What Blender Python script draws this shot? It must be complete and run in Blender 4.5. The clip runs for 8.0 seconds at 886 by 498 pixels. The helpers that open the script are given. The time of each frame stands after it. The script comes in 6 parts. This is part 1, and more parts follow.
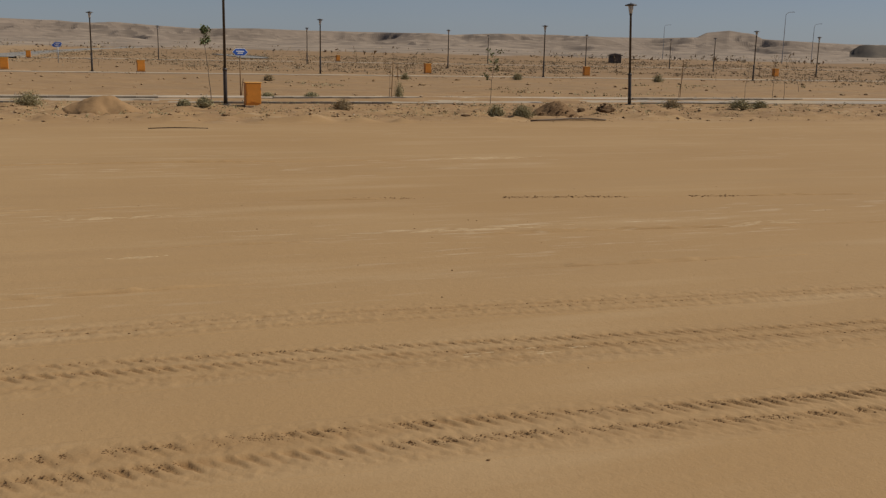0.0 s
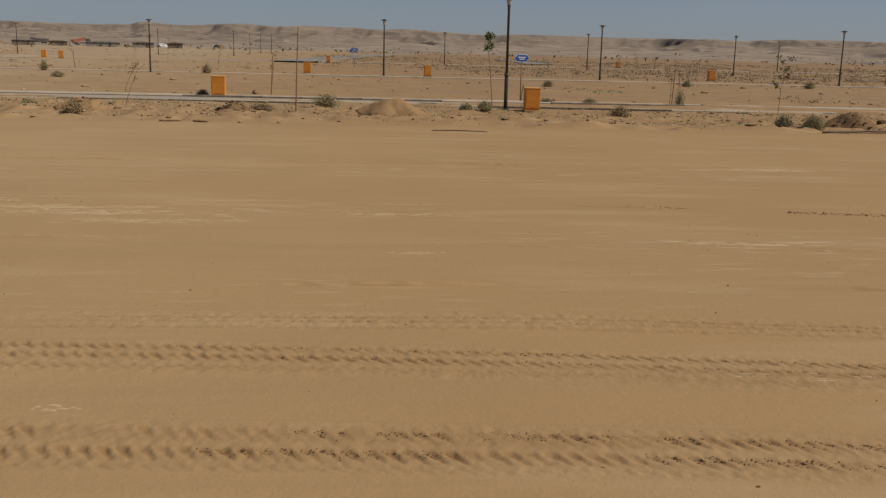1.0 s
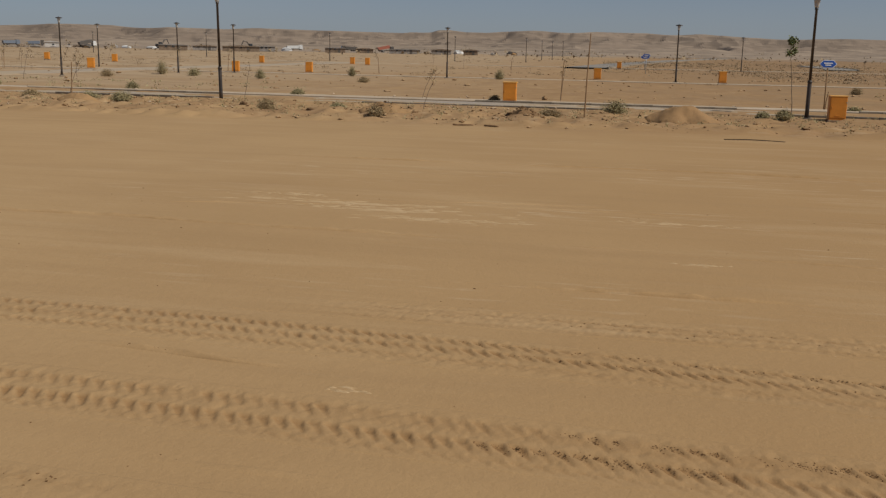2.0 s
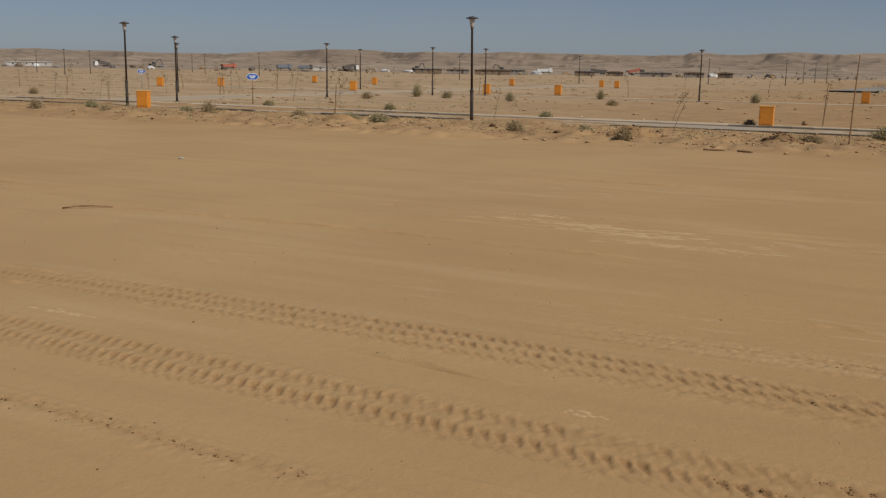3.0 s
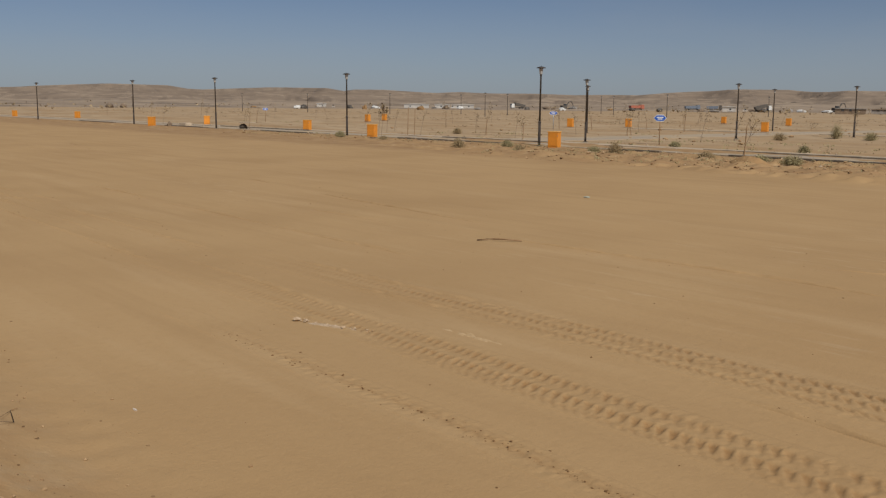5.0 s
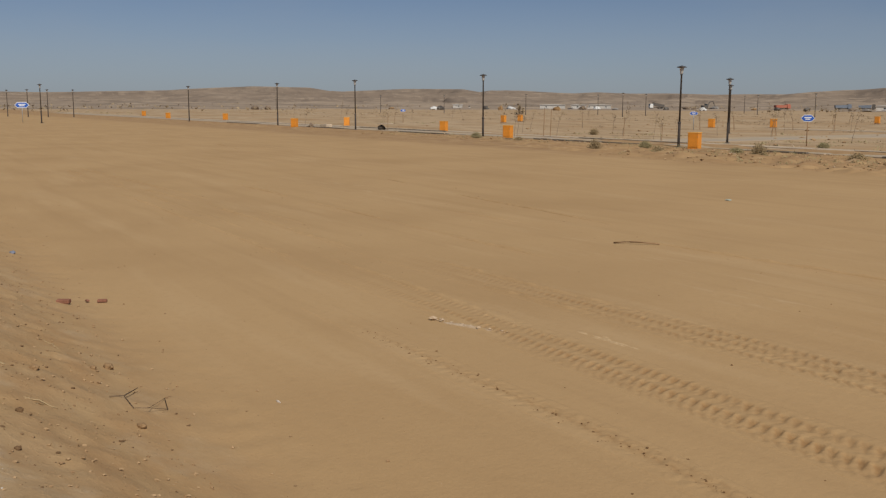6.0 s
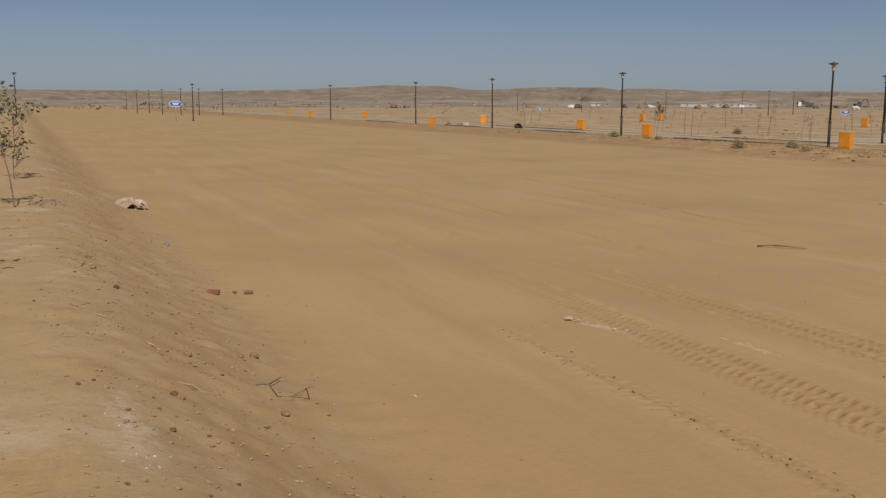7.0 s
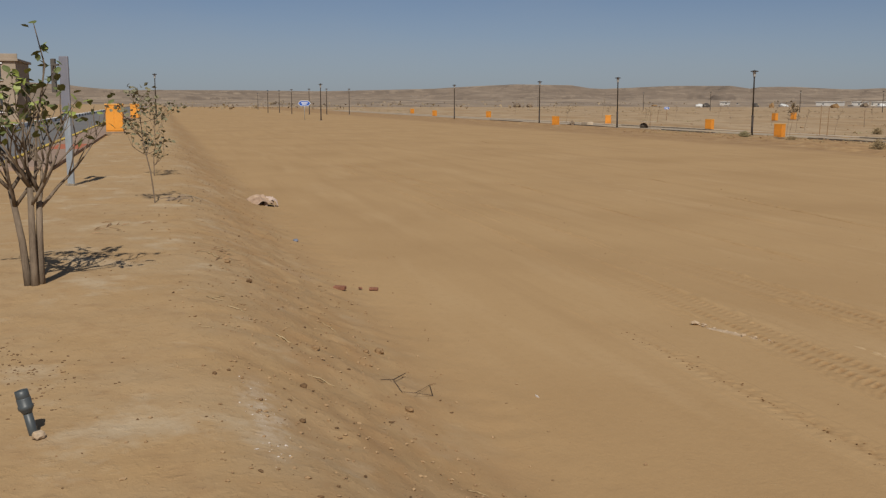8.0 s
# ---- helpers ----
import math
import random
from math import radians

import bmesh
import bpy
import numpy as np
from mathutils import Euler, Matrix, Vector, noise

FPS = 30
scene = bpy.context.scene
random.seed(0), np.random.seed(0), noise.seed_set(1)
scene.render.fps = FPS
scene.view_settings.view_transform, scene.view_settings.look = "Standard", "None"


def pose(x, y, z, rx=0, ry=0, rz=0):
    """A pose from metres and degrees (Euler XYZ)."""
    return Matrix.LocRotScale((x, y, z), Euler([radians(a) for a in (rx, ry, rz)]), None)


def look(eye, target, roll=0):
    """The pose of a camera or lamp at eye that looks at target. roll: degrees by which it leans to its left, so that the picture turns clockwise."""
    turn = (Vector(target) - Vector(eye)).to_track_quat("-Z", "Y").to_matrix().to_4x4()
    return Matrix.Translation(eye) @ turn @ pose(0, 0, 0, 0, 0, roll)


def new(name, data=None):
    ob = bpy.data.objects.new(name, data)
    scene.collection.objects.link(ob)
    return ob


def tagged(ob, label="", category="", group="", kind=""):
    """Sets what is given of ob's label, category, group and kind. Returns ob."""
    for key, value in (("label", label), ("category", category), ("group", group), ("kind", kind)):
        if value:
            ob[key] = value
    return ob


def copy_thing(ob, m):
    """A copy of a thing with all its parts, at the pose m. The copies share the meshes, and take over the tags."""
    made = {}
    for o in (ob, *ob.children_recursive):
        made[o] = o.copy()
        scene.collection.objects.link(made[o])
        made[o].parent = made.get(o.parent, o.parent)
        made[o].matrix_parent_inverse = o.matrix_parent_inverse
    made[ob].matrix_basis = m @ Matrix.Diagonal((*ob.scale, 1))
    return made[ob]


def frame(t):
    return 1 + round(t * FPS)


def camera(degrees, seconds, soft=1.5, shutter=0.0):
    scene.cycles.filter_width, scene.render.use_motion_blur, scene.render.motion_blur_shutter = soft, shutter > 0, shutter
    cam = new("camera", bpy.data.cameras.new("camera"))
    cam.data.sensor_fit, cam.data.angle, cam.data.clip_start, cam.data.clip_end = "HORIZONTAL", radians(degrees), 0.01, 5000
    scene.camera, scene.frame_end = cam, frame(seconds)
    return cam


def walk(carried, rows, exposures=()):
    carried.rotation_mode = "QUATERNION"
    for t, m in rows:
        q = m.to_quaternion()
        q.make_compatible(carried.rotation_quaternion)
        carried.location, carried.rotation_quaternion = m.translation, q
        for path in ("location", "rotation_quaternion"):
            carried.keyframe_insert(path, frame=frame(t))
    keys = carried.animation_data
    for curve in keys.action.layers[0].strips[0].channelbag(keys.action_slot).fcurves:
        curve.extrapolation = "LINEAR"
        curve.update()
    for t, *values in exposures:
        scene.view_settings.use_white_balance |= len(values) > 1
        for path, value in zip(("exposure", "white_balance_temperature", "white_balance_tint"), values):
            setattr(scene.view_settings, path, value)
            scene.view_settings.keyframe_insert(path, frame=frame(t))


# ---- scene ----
# Camera: a hand-held pan to the left from the edge of a raised planting strip.
cam = camera(49.02, 8.0, soft=1.3)
PATH = [  # seconds, x, y, z, tilt, roll, turn
    (0.0, 0.046, 0.118, 2.484, 78.329, 1.258, -19.948),
    (0.5, 0.025, 0.115, 2.481, 78.336, 1.504, -11.847),
    (1.0, 0.007, 0.108, 2.480, 78.320, 1.399, -3.883),
    (1.2, 0.001, 0.105, 2.480, 78.310, 1.293, -0.532),
    (2.3, -0.019, 0.076, 2.482, 78.388, 1.004, 17.594),
    (2.5, -0.021, 0.070, 2.483, 78.486, 0.946, 20.541),
    (3.0, -0.024, 0.052, 2.487, 79.401, 0.866, 27.306),
    (3.5, -0.024, 0.033, 2.491, 80.090, 0.726, 34.126),
    (4.0, -0.022, 0.012, 2.495, 81.022, 0.708, 39.838),
    (4.5, -0.017, -0.010, 2.500, 81.459, 0.613, 45.539),
    (5.0, -0.011, -0.033, 2.505, 81.493, 0.469, 50.777),
    (5.2, -0.008, -0.042, 2.508, 81.516, 0.330, 52.479),
    (6.3, 0.010, -0.093, 2.520, 81.462, 0.201, 61.061),
    (6.5, 0.014, -0.102, 2.522, 81.443, 0.207, 62.655),
    (7.0, 0.023, -0.125, 2.527, 81.384, 0.126, 66.698),
    (7.5, 0.032, -0.146, 2.532, 81.329, 0.012, 70.520),
    (8.0, 0.041, -0.166, 2.536, 81.334, 0.017, 73.895),
]
walk(cam, [(t, pose(x, y, z, tilt, 0, turn) @ pose(0, 0, 0, 0, 0, roll)) for t, x, y, z, tilt, roll, turn in PATH],
     [(0.0, 0.0), (2.5, -0.01), (4.5, 0.03), (6.5, 0.08), (8.0, 0.08)])

# World, sun, exposure
SUN_EL, SUN_AZ = 46.0, -11.6          # height; direction in the plan, counted from +x
sun_way = Vector((math.cos(radians(SUN_EL)) * math.cos(radians(SUN_AZ)), math.cos(radians(SUN_EL)) * math.sin(radians(SUN_AZ)), math.sin(radians(SUN_EL))))
world = bpy.data.worlds.new("desert_sky")
world.use_nodes = True
scene.world = world
sky = world.node_tree.nodes.new("ShaderNodeTexSky")
sky.sky_type, sky.sun_disc = "NISHITA", False
sky.sun_elevation, sky.sun_rotation = radians(SUN_EL), radians(90 - SUN_AZ)
sky.air_density, sky.dust_density, sky.ozone_density, sky.altitude = 0.6, 1.9, 2.3, 1200
back = world.node_tree.nodes["Background"]
back.inputs["Strength"].default_value = 0.0535


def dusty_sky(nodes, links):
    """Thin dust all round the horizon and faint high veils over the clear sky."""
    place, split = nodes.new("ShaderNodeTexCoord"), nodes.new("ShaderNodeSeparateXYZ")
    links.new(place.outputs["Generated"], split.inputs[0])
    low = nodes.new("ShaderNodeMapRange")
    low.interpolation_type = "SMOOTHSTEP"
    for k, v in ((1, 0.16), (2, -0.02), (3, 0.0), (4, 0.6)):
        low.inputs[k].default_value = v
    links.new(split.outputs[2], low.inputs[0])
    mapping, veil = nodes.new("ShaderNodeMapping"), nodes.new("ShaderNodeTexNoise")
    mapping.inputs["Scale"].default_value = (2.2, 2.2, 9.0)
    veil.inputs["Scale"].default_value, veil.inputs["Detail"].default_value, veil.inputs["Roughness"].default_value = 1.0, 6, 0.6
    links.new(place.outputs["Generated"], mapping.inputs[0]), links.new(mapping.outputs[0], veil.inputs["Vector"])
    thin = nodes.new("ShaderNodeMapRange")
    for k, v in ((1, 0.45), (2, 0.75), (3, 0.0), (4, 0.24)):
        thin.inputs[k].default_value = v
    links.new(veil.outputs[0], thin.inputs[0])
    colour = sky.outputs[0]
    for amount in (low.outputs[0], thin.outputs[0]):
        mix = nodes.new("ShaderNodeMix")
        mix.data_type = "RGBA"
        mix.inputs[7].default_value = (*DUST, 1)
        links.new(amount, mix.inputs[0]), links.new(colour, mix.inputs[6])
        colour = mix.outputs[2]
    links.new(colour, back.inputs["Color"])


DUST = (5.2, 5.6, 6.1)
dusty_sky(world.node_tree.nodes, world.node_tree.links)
sun = new("sun", bpy.data.lights.new("sun", "SUN"))
sun.data.energy, sun.data.angle, sun.data.color = 3.65, radians(0.6), (1.0, 0.94, 0.84)
sun.matrix_world = look(sun_way * 50, (0, 0, 0))

# Materials
def material(name, colour, rough=0.8, metal=0.0, vary=0.0, vary_scale=4.0, bump=0.0, bump_scale=40.0, second=None, spread=1.0, transmit=0.0, stretch=(1, 1, 1), island=0.0):
    """A surface with colour variation at two scales and fine relief."""
    m = bpy.data.materials.new(name)
    m.use_nodes = True
    nodes, links = m.node_tree.nodes, m.node_tree.links
    bsdf = nodes["Principled BSDF"]
    bsdf.inputs["Base Color"].default_value = (*colour, 1)
    bsdf.inputs["Roughness"].default_value, bsdf.inputs["Metallic"].default_value = rough, metal
    bsdf.inputs["Transmission Weight"].default_value = transmit
    bsdf.inputs["Specular IOR Level"].default_value = 0.12 if rough > 0.84 else 0.5
    place = nodes.new("ShaderNodeTexCoord")
    mapping = nodes.new("ShaderNodeMapping")
    mapping.inputs["Scale"].default_value = stretch
    links.new(place.outputs["Object"], mapping.inputs["Vector"])
    if vary:
        big, fine = nodes.new("ShaderNodeTexNoise"), nodes.new("ShaderNodeTexNoise")
        big.inputs["Scale"].default_value, big.inputs["Detail"].default_value = vary_scale, 5
        fine.inputs["Scale"].default_value, fine.inputs["Detail"].default_value = vary_scale * 9, 4
        for n in (big, fine):
            links.new(mapping.outputs[0], n.inputs["Vector"])
        add = nodes.new("ShaderNodeMath")
        add.operation = "MULTIPLY_ADD"
        add.inputs[1].default_value = 0.4
        links.new(fine.outputs[0], add.inputs[0]), links.new(big.outputs[0], add.inputs[2])
        ramp = nodes.new("ShaderNodeMapRange")
        ramp.inputs[1].default_value, ramp.inputs[2].default_value = 0.5, 0.9
        links.new(add.outputs[0], ramp.inputs[0])
        last = ramp.outputs[0]
        if island:
            geo, blend = nodes.new("ShaderNodeNewGeometry"), nodes.new("ShaderNodeMix")
            blend.inputs[0].default_value = island
            links.new(last, blend.inputs[2]), links.new(geo.outputs["Random Per Island"], blend.inputs[3])
            last = blend.outputs[0]
        mix = nodes.new("ShaderNodeMix")
        mix.data_type = "RGBA"
        other = second or tuple(c * (1 - vary) for c in colour)
        mix.inputs[6].default_value, mix.inputs[7].default_value = (*colour, 1), (*other, 1)
        links.new(last, mix.inputs[0])
        links.new(mix.outputs[2], bsdf.inputs["Base Color"])
    if bump:
        rough_noise, relief = nodes.new("ShaderNodeTexNoise"), nodes.new("ShaderNodeBump")
        rough_noise.inputs["Scale"].default_value, rough_noise.inputs["Detail"].default_value = bump_scale, 6
        relief.inputs["Strength"].default_value, relief.inputs["Distance"].default_value = bump, 0.02
        links.new(mapping.outputs[0], rough_noise.inputs["Vector"])
        links.new(rough_noise.outputs[0], relief.inputs["Height"]), links.new(relief.outputs[0], bsdf.inputs["Normal"])
    return m


def sand_material(name, dark, mid, pale, streaks=1.0, gypsum=1.0, relief=1.0, far_soil=False, churned_shaded=False):
    """Bare desert soil: patches, long scraper streaks along x, pale gypsum crust, grain."""
    m = bpy.data.materials.new(name)
    m.use_nodes = True
    nodes, links = m.node_tree.nodes, m.node_tree.links
    bsdf = nodes["Principled BSDF"]
    bsdf.inputs["Roughness"].default_value = 0.95
    bsdf.inputs["Specular IOR Level"].default_value = 0.15
    geo = nodes.new("ShaderNodeNewGeometry")

    def tex(scale, stretch, detail=5, shift=0.0, rough=0.55):
        mp, n = nodes.new("ShaderNodeMapping"), nodes.new("ShaderNodeTexNoise")
        mp.inputs["Scale"].default_value, mp.inputs["Location"].default_value = stretch, (shift, shift * 0.7, 0)
        n.inputs["Scale"].default_value, n.inputs["Detail"].default_value, n.inputs["Roughness"].default_value = scale, detail, rough
        links.new(geo.outputs["Position"], mp.inputs["Vector"]), links.new(mp.outputs[0], n.inputs["Vector"])
        return n.outputs[0]

    def span(value, low, high, to=1.0, base=0.0):
        r = nodes.new("ShaderNodeMapRange")
        r.inputs[1].default_value, r.inputs[2].default_value, r.inputs[3].default_value, r.inputs[4].default_value = low, high, base, to
        links.new(value, r.inputs[0])
        return r.outputs[0]

    def times(a, b):
        n = nodes.new("ShaderNodeMath")
        n.operation = "MULTIPLY"
        links.new(a, n.inputs[0]), links.new(b, n.inputs[1])
        return n.outputs[0]

    def blend(a, b, f):
        n = nodes.new("ShaderNodeMix")
        n.data_type = "RGBA"
        links.new(f, n.inputs[0])
        for v, k in ((a, 6), (b, 7)):
            if isinstance(v, tuple):
                n.inputs[k].default_value = (*v, 1)
            else:
                links.new(v, n.inputs[k])
        return n.outputs[2]

    part_xyz = nodes.new("ShaderNodeSeparateXYZ")
    links.new(geo.outputs["Position"], part_xyz.inputs[0])
    east = span(part_xyz.outputs[0], -9, 3)
    c = blend(mid, dark, span(tex(0.22, (1, 1, 1)), 0.42, 0.72, 0.75))
    if far_soil:  # redder soil along the first stretch
        c = blend(c, (0.345, 0.21, 0.093), times(east, span(tex(0.3, (0.3, 1.2, 1), 5, 91), 0.25, 0.6, 0.65, 0.3)))
    graded = span(part_xyz.outputs[1], 1.8, 3.6)
    c = blend(c, dark, times(graded, span(tex(1.0, (0.12, 1.5, 1), 4, 3), 0.5, 0.72, 0.6 * streaks)))
    c = blend(c, pale, times(graded, span(tex(1.0, (0.16, 1.1, 1), 4, 11), 0.54, 0.76, 0.55 * streaks)))
    crust = times(span(tex(1.0, (0.9, 7, 1), 6, 7, 0.62), 0.56, 0.7), span(tex(0.16, (0.6, 1.6, 1), 3, 21), 0.48, 0.64, 0.7 * gypsum))
    c = blend(c, (0.62, 0.5, 0.35), times(times(crust, span(part_xyz.outputs[0], -10, -3, 1.0, 0.35)), span(part_xyz.outputs[1], 8.8, 10.8, 1.0, 0.06)))
    if far_soil:  # browner, ungraded soil on the verge and the plots beyond the street
        rough_verge = times(span(part_xyz.outputs[1], 30.5, 33), span(tex(0.9, (0.7, 1, 1), 7, 31, 0.65), 0.3, 0.6, 0.85))
        c = blend(c, (0.27, 0.165, 0.085), rough_verge)
        c = blend(c, (0.5, 0.38, 0.24), times(span(part_xyz.outputs[1], 31, 34), span(tex(1.7, (1, 1, 1), 6, 37), 0.58, 0.72, 0.5)))
        c = blend(c, (0.2, 0.125, 0.07), times(times(span(part_xyz.outputs[1], 76, 105), span(part_xyz.outputs[0], -15, 30)), span(tex(0.1, (0.35, 1, 1), 6, 41), 0.36, 0.56, 0.75)))
        west = times(span(part_xyz.outputs[1], 47, 51), span(part_xyz.outputs[0], -8, -45))
        c = blend(c, (0.43, 0.325, 0.213), times(west, span(tex(0.12, (0.3, 1.2, 1), 5, 71), 0.3, 0.55, 0.85)))
        c = blend(c, (0.27, 0.19, 0.11), times(west, span(tex(0.5, (0.25, 1, 1), 7, 75, 0.68), 0.48, 0.62, 0.8)))
        c = blend(c, (0.27, 0.18, 0.1), times(times(east, span(part_xyz.outputs[1], 48, 56)), span(tex(0.35, (0.3, 1, 1), 6, 95, 0.65), 0.42, 0.6, 0.8)))
        on_strip = span(part_xyz.outputs[1], 2.4, 0.6)
        c = blend(c, (0.4, 0.28, 0.157), times(on_strip, span(tex(0.8, (1, 1, 1), 6, 51, 0.62), 0.36, 0.6, 0.9)))
        c = blend(c, (0.33, 0.208, 0.105), times(on_strip, span(tex(3.5, (1, 1, 1), 7, 57, 0.65), 0.5, 0.68, 0.6)))
        c = blend(c, (0.47, 0.37, 0.25), times(on_strip, span(tex(1.1, (1, 1, 1), 7, 63, 0.65), 0.54, 0.68, 0.8)))
        bank_band = times(span(part_xyz.outputs[1], 0.2, 0.9), span(part_xyz.outputs[1], 2.5, 1.5))
        c = blend(c, (0.34, 0.2, 0.093), times(bank_band, span(tex(2.2, (0.6, 1, 1), 7, 111, 0.65), 0.38, 0.62, 0.6)))
        spill = nodes.new("ShaderNodeVectorMath")
        spill.operation = "DISTANCE"
        flat = nodes.new("ShaderNodeMapping")
        flat.inputs["Scale"].default_value = (0.3, 1.6, 0)
        links.new(geo.outputs["Position"], flat.inputs["Vector"]), links.new(flat.outputs[0], spill.inputs[0])
        spill.inputs[1].default_value = (-5.65 * 0.3, 0.36 * 1.6, 0)
        c = blend(c, (0.6, 0.54, 0.46), times(span(spill.outputs["Value"], 0.3, 0.08), span(tex(7, (1, 1, 1), 6, 81, 0.7), 0.42, 0.66, 0.5)))
    if churned_shaded:  # fresh darker soil turned up by the lugs, plus shade painted into the prints
        churn_pit_shade = nodes.new("ShaderNodeAttribute")
        churn_pit_shade.attribute_name = "churn_pit_shade"
        c = blend(c, (0.235, 0.128, 0.052), times(churn_pit_shade.outputs["Fac"], span(tex(5, (1, 1, 1), 5, 101), 0.25, 0.7, 0.85, 0.35)))
    c = blend(c, dark, span(tex(9, (1, 1, 1), 6, 5), 0.5, 0.85, 0.45))
    c = blend(c, pale, span(tex(38, (1, 1, 1), 4, 9), 0.58, 0.8, 0.35))
    links.new(c, bsdf.inputs["Base Color"])
    last = None
    for scale, stretch, strength, reach in ((2.2, (0.6, 1.4, 1), 0.1, 0.05), (8, (1, 1, 1), 0.13 * relief, 0.05), (26, (1, 1, 1), 0.2 * relief, 0.02), (70, (1, 1, 1), 0.25 * relief, 0.01)):
        b = nodes.new("ShaderNodeBump")
        b.inputs["Strength"].default_value, b.inputs["Distance"].default_value = strength, reach
        links.new(tex(scale, stretch, 5, 2), b.inputs["Height"])
        if last:
            links.new(last, b.inputs["Normal"])
        last = b.outputs[0]
    if far_soil:  # clotted surface of the untouched strip and bank
        b = nodes.new("ShaderNodeBump")
        b.inputs["Strength"].default_value, b.inputs["Distance"].default_value = 0.3, 0.02
        links.new(times(on_strip, span(tex(11, (1, 1, 1), 6, 17, 0.6), 0.52, 0.75)), b.inputs["Height"]), links.new(last, b.inputs["Normal"])
        last = b.outputs[0]
    links.new(last, bsdf.inputs["Normal"])
    return m


SAND = sand_material("desert_sand", (0.343, 0.22, 0.108), (0.41, 0.272, 0.138), (0.462, 0.322, 0.178), far_soil=True)
SAND_TRACK = sand_material("churned_sand_pit_shade", (0.343, 0.22, 0.108), (0.41, 0.272, 0.138), (0.462, 0.322, 0.178), far_soil=True, churned_shaded=True)
SOIL = sand_material("heaped_soil", (0.26, 0.155, 0.074), (0.325, 0.202, 0.098), (0.42, 0.285, 0.155), 0.2, 0.3, 2.0)
def hill_material():
    """Pale dusty soil on the flats, lightened to stand in for haze, darker layered rock where the slope is steep,
    mottled with scrub and scree.
    """
    m = material("hill_soil", (0.37, 0.29, 0.215), 0.95, vary=0.4, second=(0.185, 0.146, 0.112), vary_scale=0.05, bump=1.0, bump_scale=0.1, stretch=(0.6, 0.6, 3))
    nodes, links = m.node_tree.nodes, m.node_tree.links
    bsdf = nodes["Principled BSDF"]
    soil = bsdf.inputs["Base Color"].links[0].from_socket
    geo, split, steep, rock = nodes.new("ShaderNodeNewGeometry"), nodes.new("ShaderNodeSeparateXYZ"), nodes.new("ShaderNodeMapRange"), nodes.new("ShaderNodeMix")
    links.new(geo.outputs["Normal"], split.inputs[0]), links.new(split.outputs[2], steep.inputs[0])
    for k, v in ((1, 0.9975), (2, 0.983), (3, 0.0), (4, 0.9)):
        steep.inputs[k].default_value = v
    layers, mapping = nodes.new("ShaderNodeTexNoise"), nodes.new("ShaderNodeMapping")
    mapping.inputs["Scale"].default_value = (0.012, 0.012, 0.35)
    layers.inputs["Scale"].default_value, layers.inputs["Detail"].default_value = 1.0, 6
    links.new(geo.outputs["Position"], mapping.inputs[0]), links.new(mapping.outputs[0], layers.inputs["Vector"])
    tone = nodes.new("ShaderNodeMix")
    tone.data_type = rock.data_type = "RGBA"
    tone.inputs[6].default_value, tone.inputs[7].default_value = (0.125, 0.098, 0.077, 1), (0.29, 0.225, 0.17, 1)
    links.new(layers.outputs[0], tone.inputs[0])
    links.new(steep.outputs[0], rock.inputs[0]), links.new(soil, rock.inputs[6]), links.new(tone.outputs[2], rock.inputs[7])
    links.new(rock.outputs[2], bsdf.inputs["Base Color"])
    return m


HILL = hill_material()
RUBBLE = sand_material("brown_rubble_soil", (0.15, 0.088, 0.044), (0.23, 0.14, 0.07), (0.34, 0.22, 0.12), 0.2, 0.1, 3.0)
ROAD_GREY = material("pale_grey_asphalt", (0.2, 0.195, 0.19), 0.85, vary=0.3, second=(0.29, 0.255, 0.21), vary_scale=0.12, bump=0.2, bump_scale=40)
STONE = material("pale_stone", (0.42, 0.29, 0.165), 0.9, vary=0.3, second=(0.23, 0.14, 0.07), vary_scale=3, bump=0.4, bump_scale=25, island=0.65)
CRUMB = material("brown_sand_crumb", (0.21, 0.12, 0.056), 0.95, vary=0.4, vary_scale=9, island=0.5)
CLOD = material("dark_clod", (0.19, 0.115, 0.06), 0.95, vary=0.4, bump=0.5, bump_scale=20)
DUSTROAD = material("sand_dusted_road", (0.33, 0.285, 0.238), 0.9, vary=0.3, second=(0.43, 0.33, 0.215), vary_scale=0.16, bump=0.2, bump_scale=50)
BOULEVARD = material("boulevard_asphalt", (0.135, 0.135, 0.14), 0.75, vary=0.25, second=(0.19, 0.175, 0.155), vary_scale=0.7, bump=0.3, bump_scale=70)
KERB = material("kerb_concrete", (0.32, 0.265, 0.2), 0.9, vary=0.35, bump=0.2)
KERB_DARK = material("black_kerb_paint", (0.08, 0.075, 0.068), 0.8, vary=0.3, second=(0.2, 0.15, 0.1), vary_scale=1.5)
KERB_WHITE = material("white_kerb_paint", (0.8, 0.8, 0.78), 0.7, vary=0.12)
KERB_YELLOW = material("yellow_kerb_paint", (0.62, 0.43, 0.08), 0.75, vary=0.25)
PATH_PALE = material("pale_footpath", (0.52, 0.42, 0.31), 0.9, vary=0.3, vary_scale=0.6, bump=0.2)
PAVER = material("pink_paver", (0.36, 0.26, 0.2), 0.9, vary=0.3, vary_scale=2.5, bump=0.2)
PAVER_RED = material("red_paver", (0.46, 0.16, 0.09), 0.85, vary=0.3, vary_scale=2.5)
POLE = material("dark_bronze_paint", (0.035, 0.033, 0.034), 0.45, 0.3, vary=0.4, second=(0.09, 0.07, 0.055), vary_scale=3)
LANTERN = material("frosted_lantern", (0.62, 0.62, 0.6), 0.35, vary=0.15, transmit=0.25)
ORANGE = material("orange_cabinet_paint", (0.72, 0.27, 0.028), 0.5, vary=0.18, vary_scale=2.5, bump=0.05)
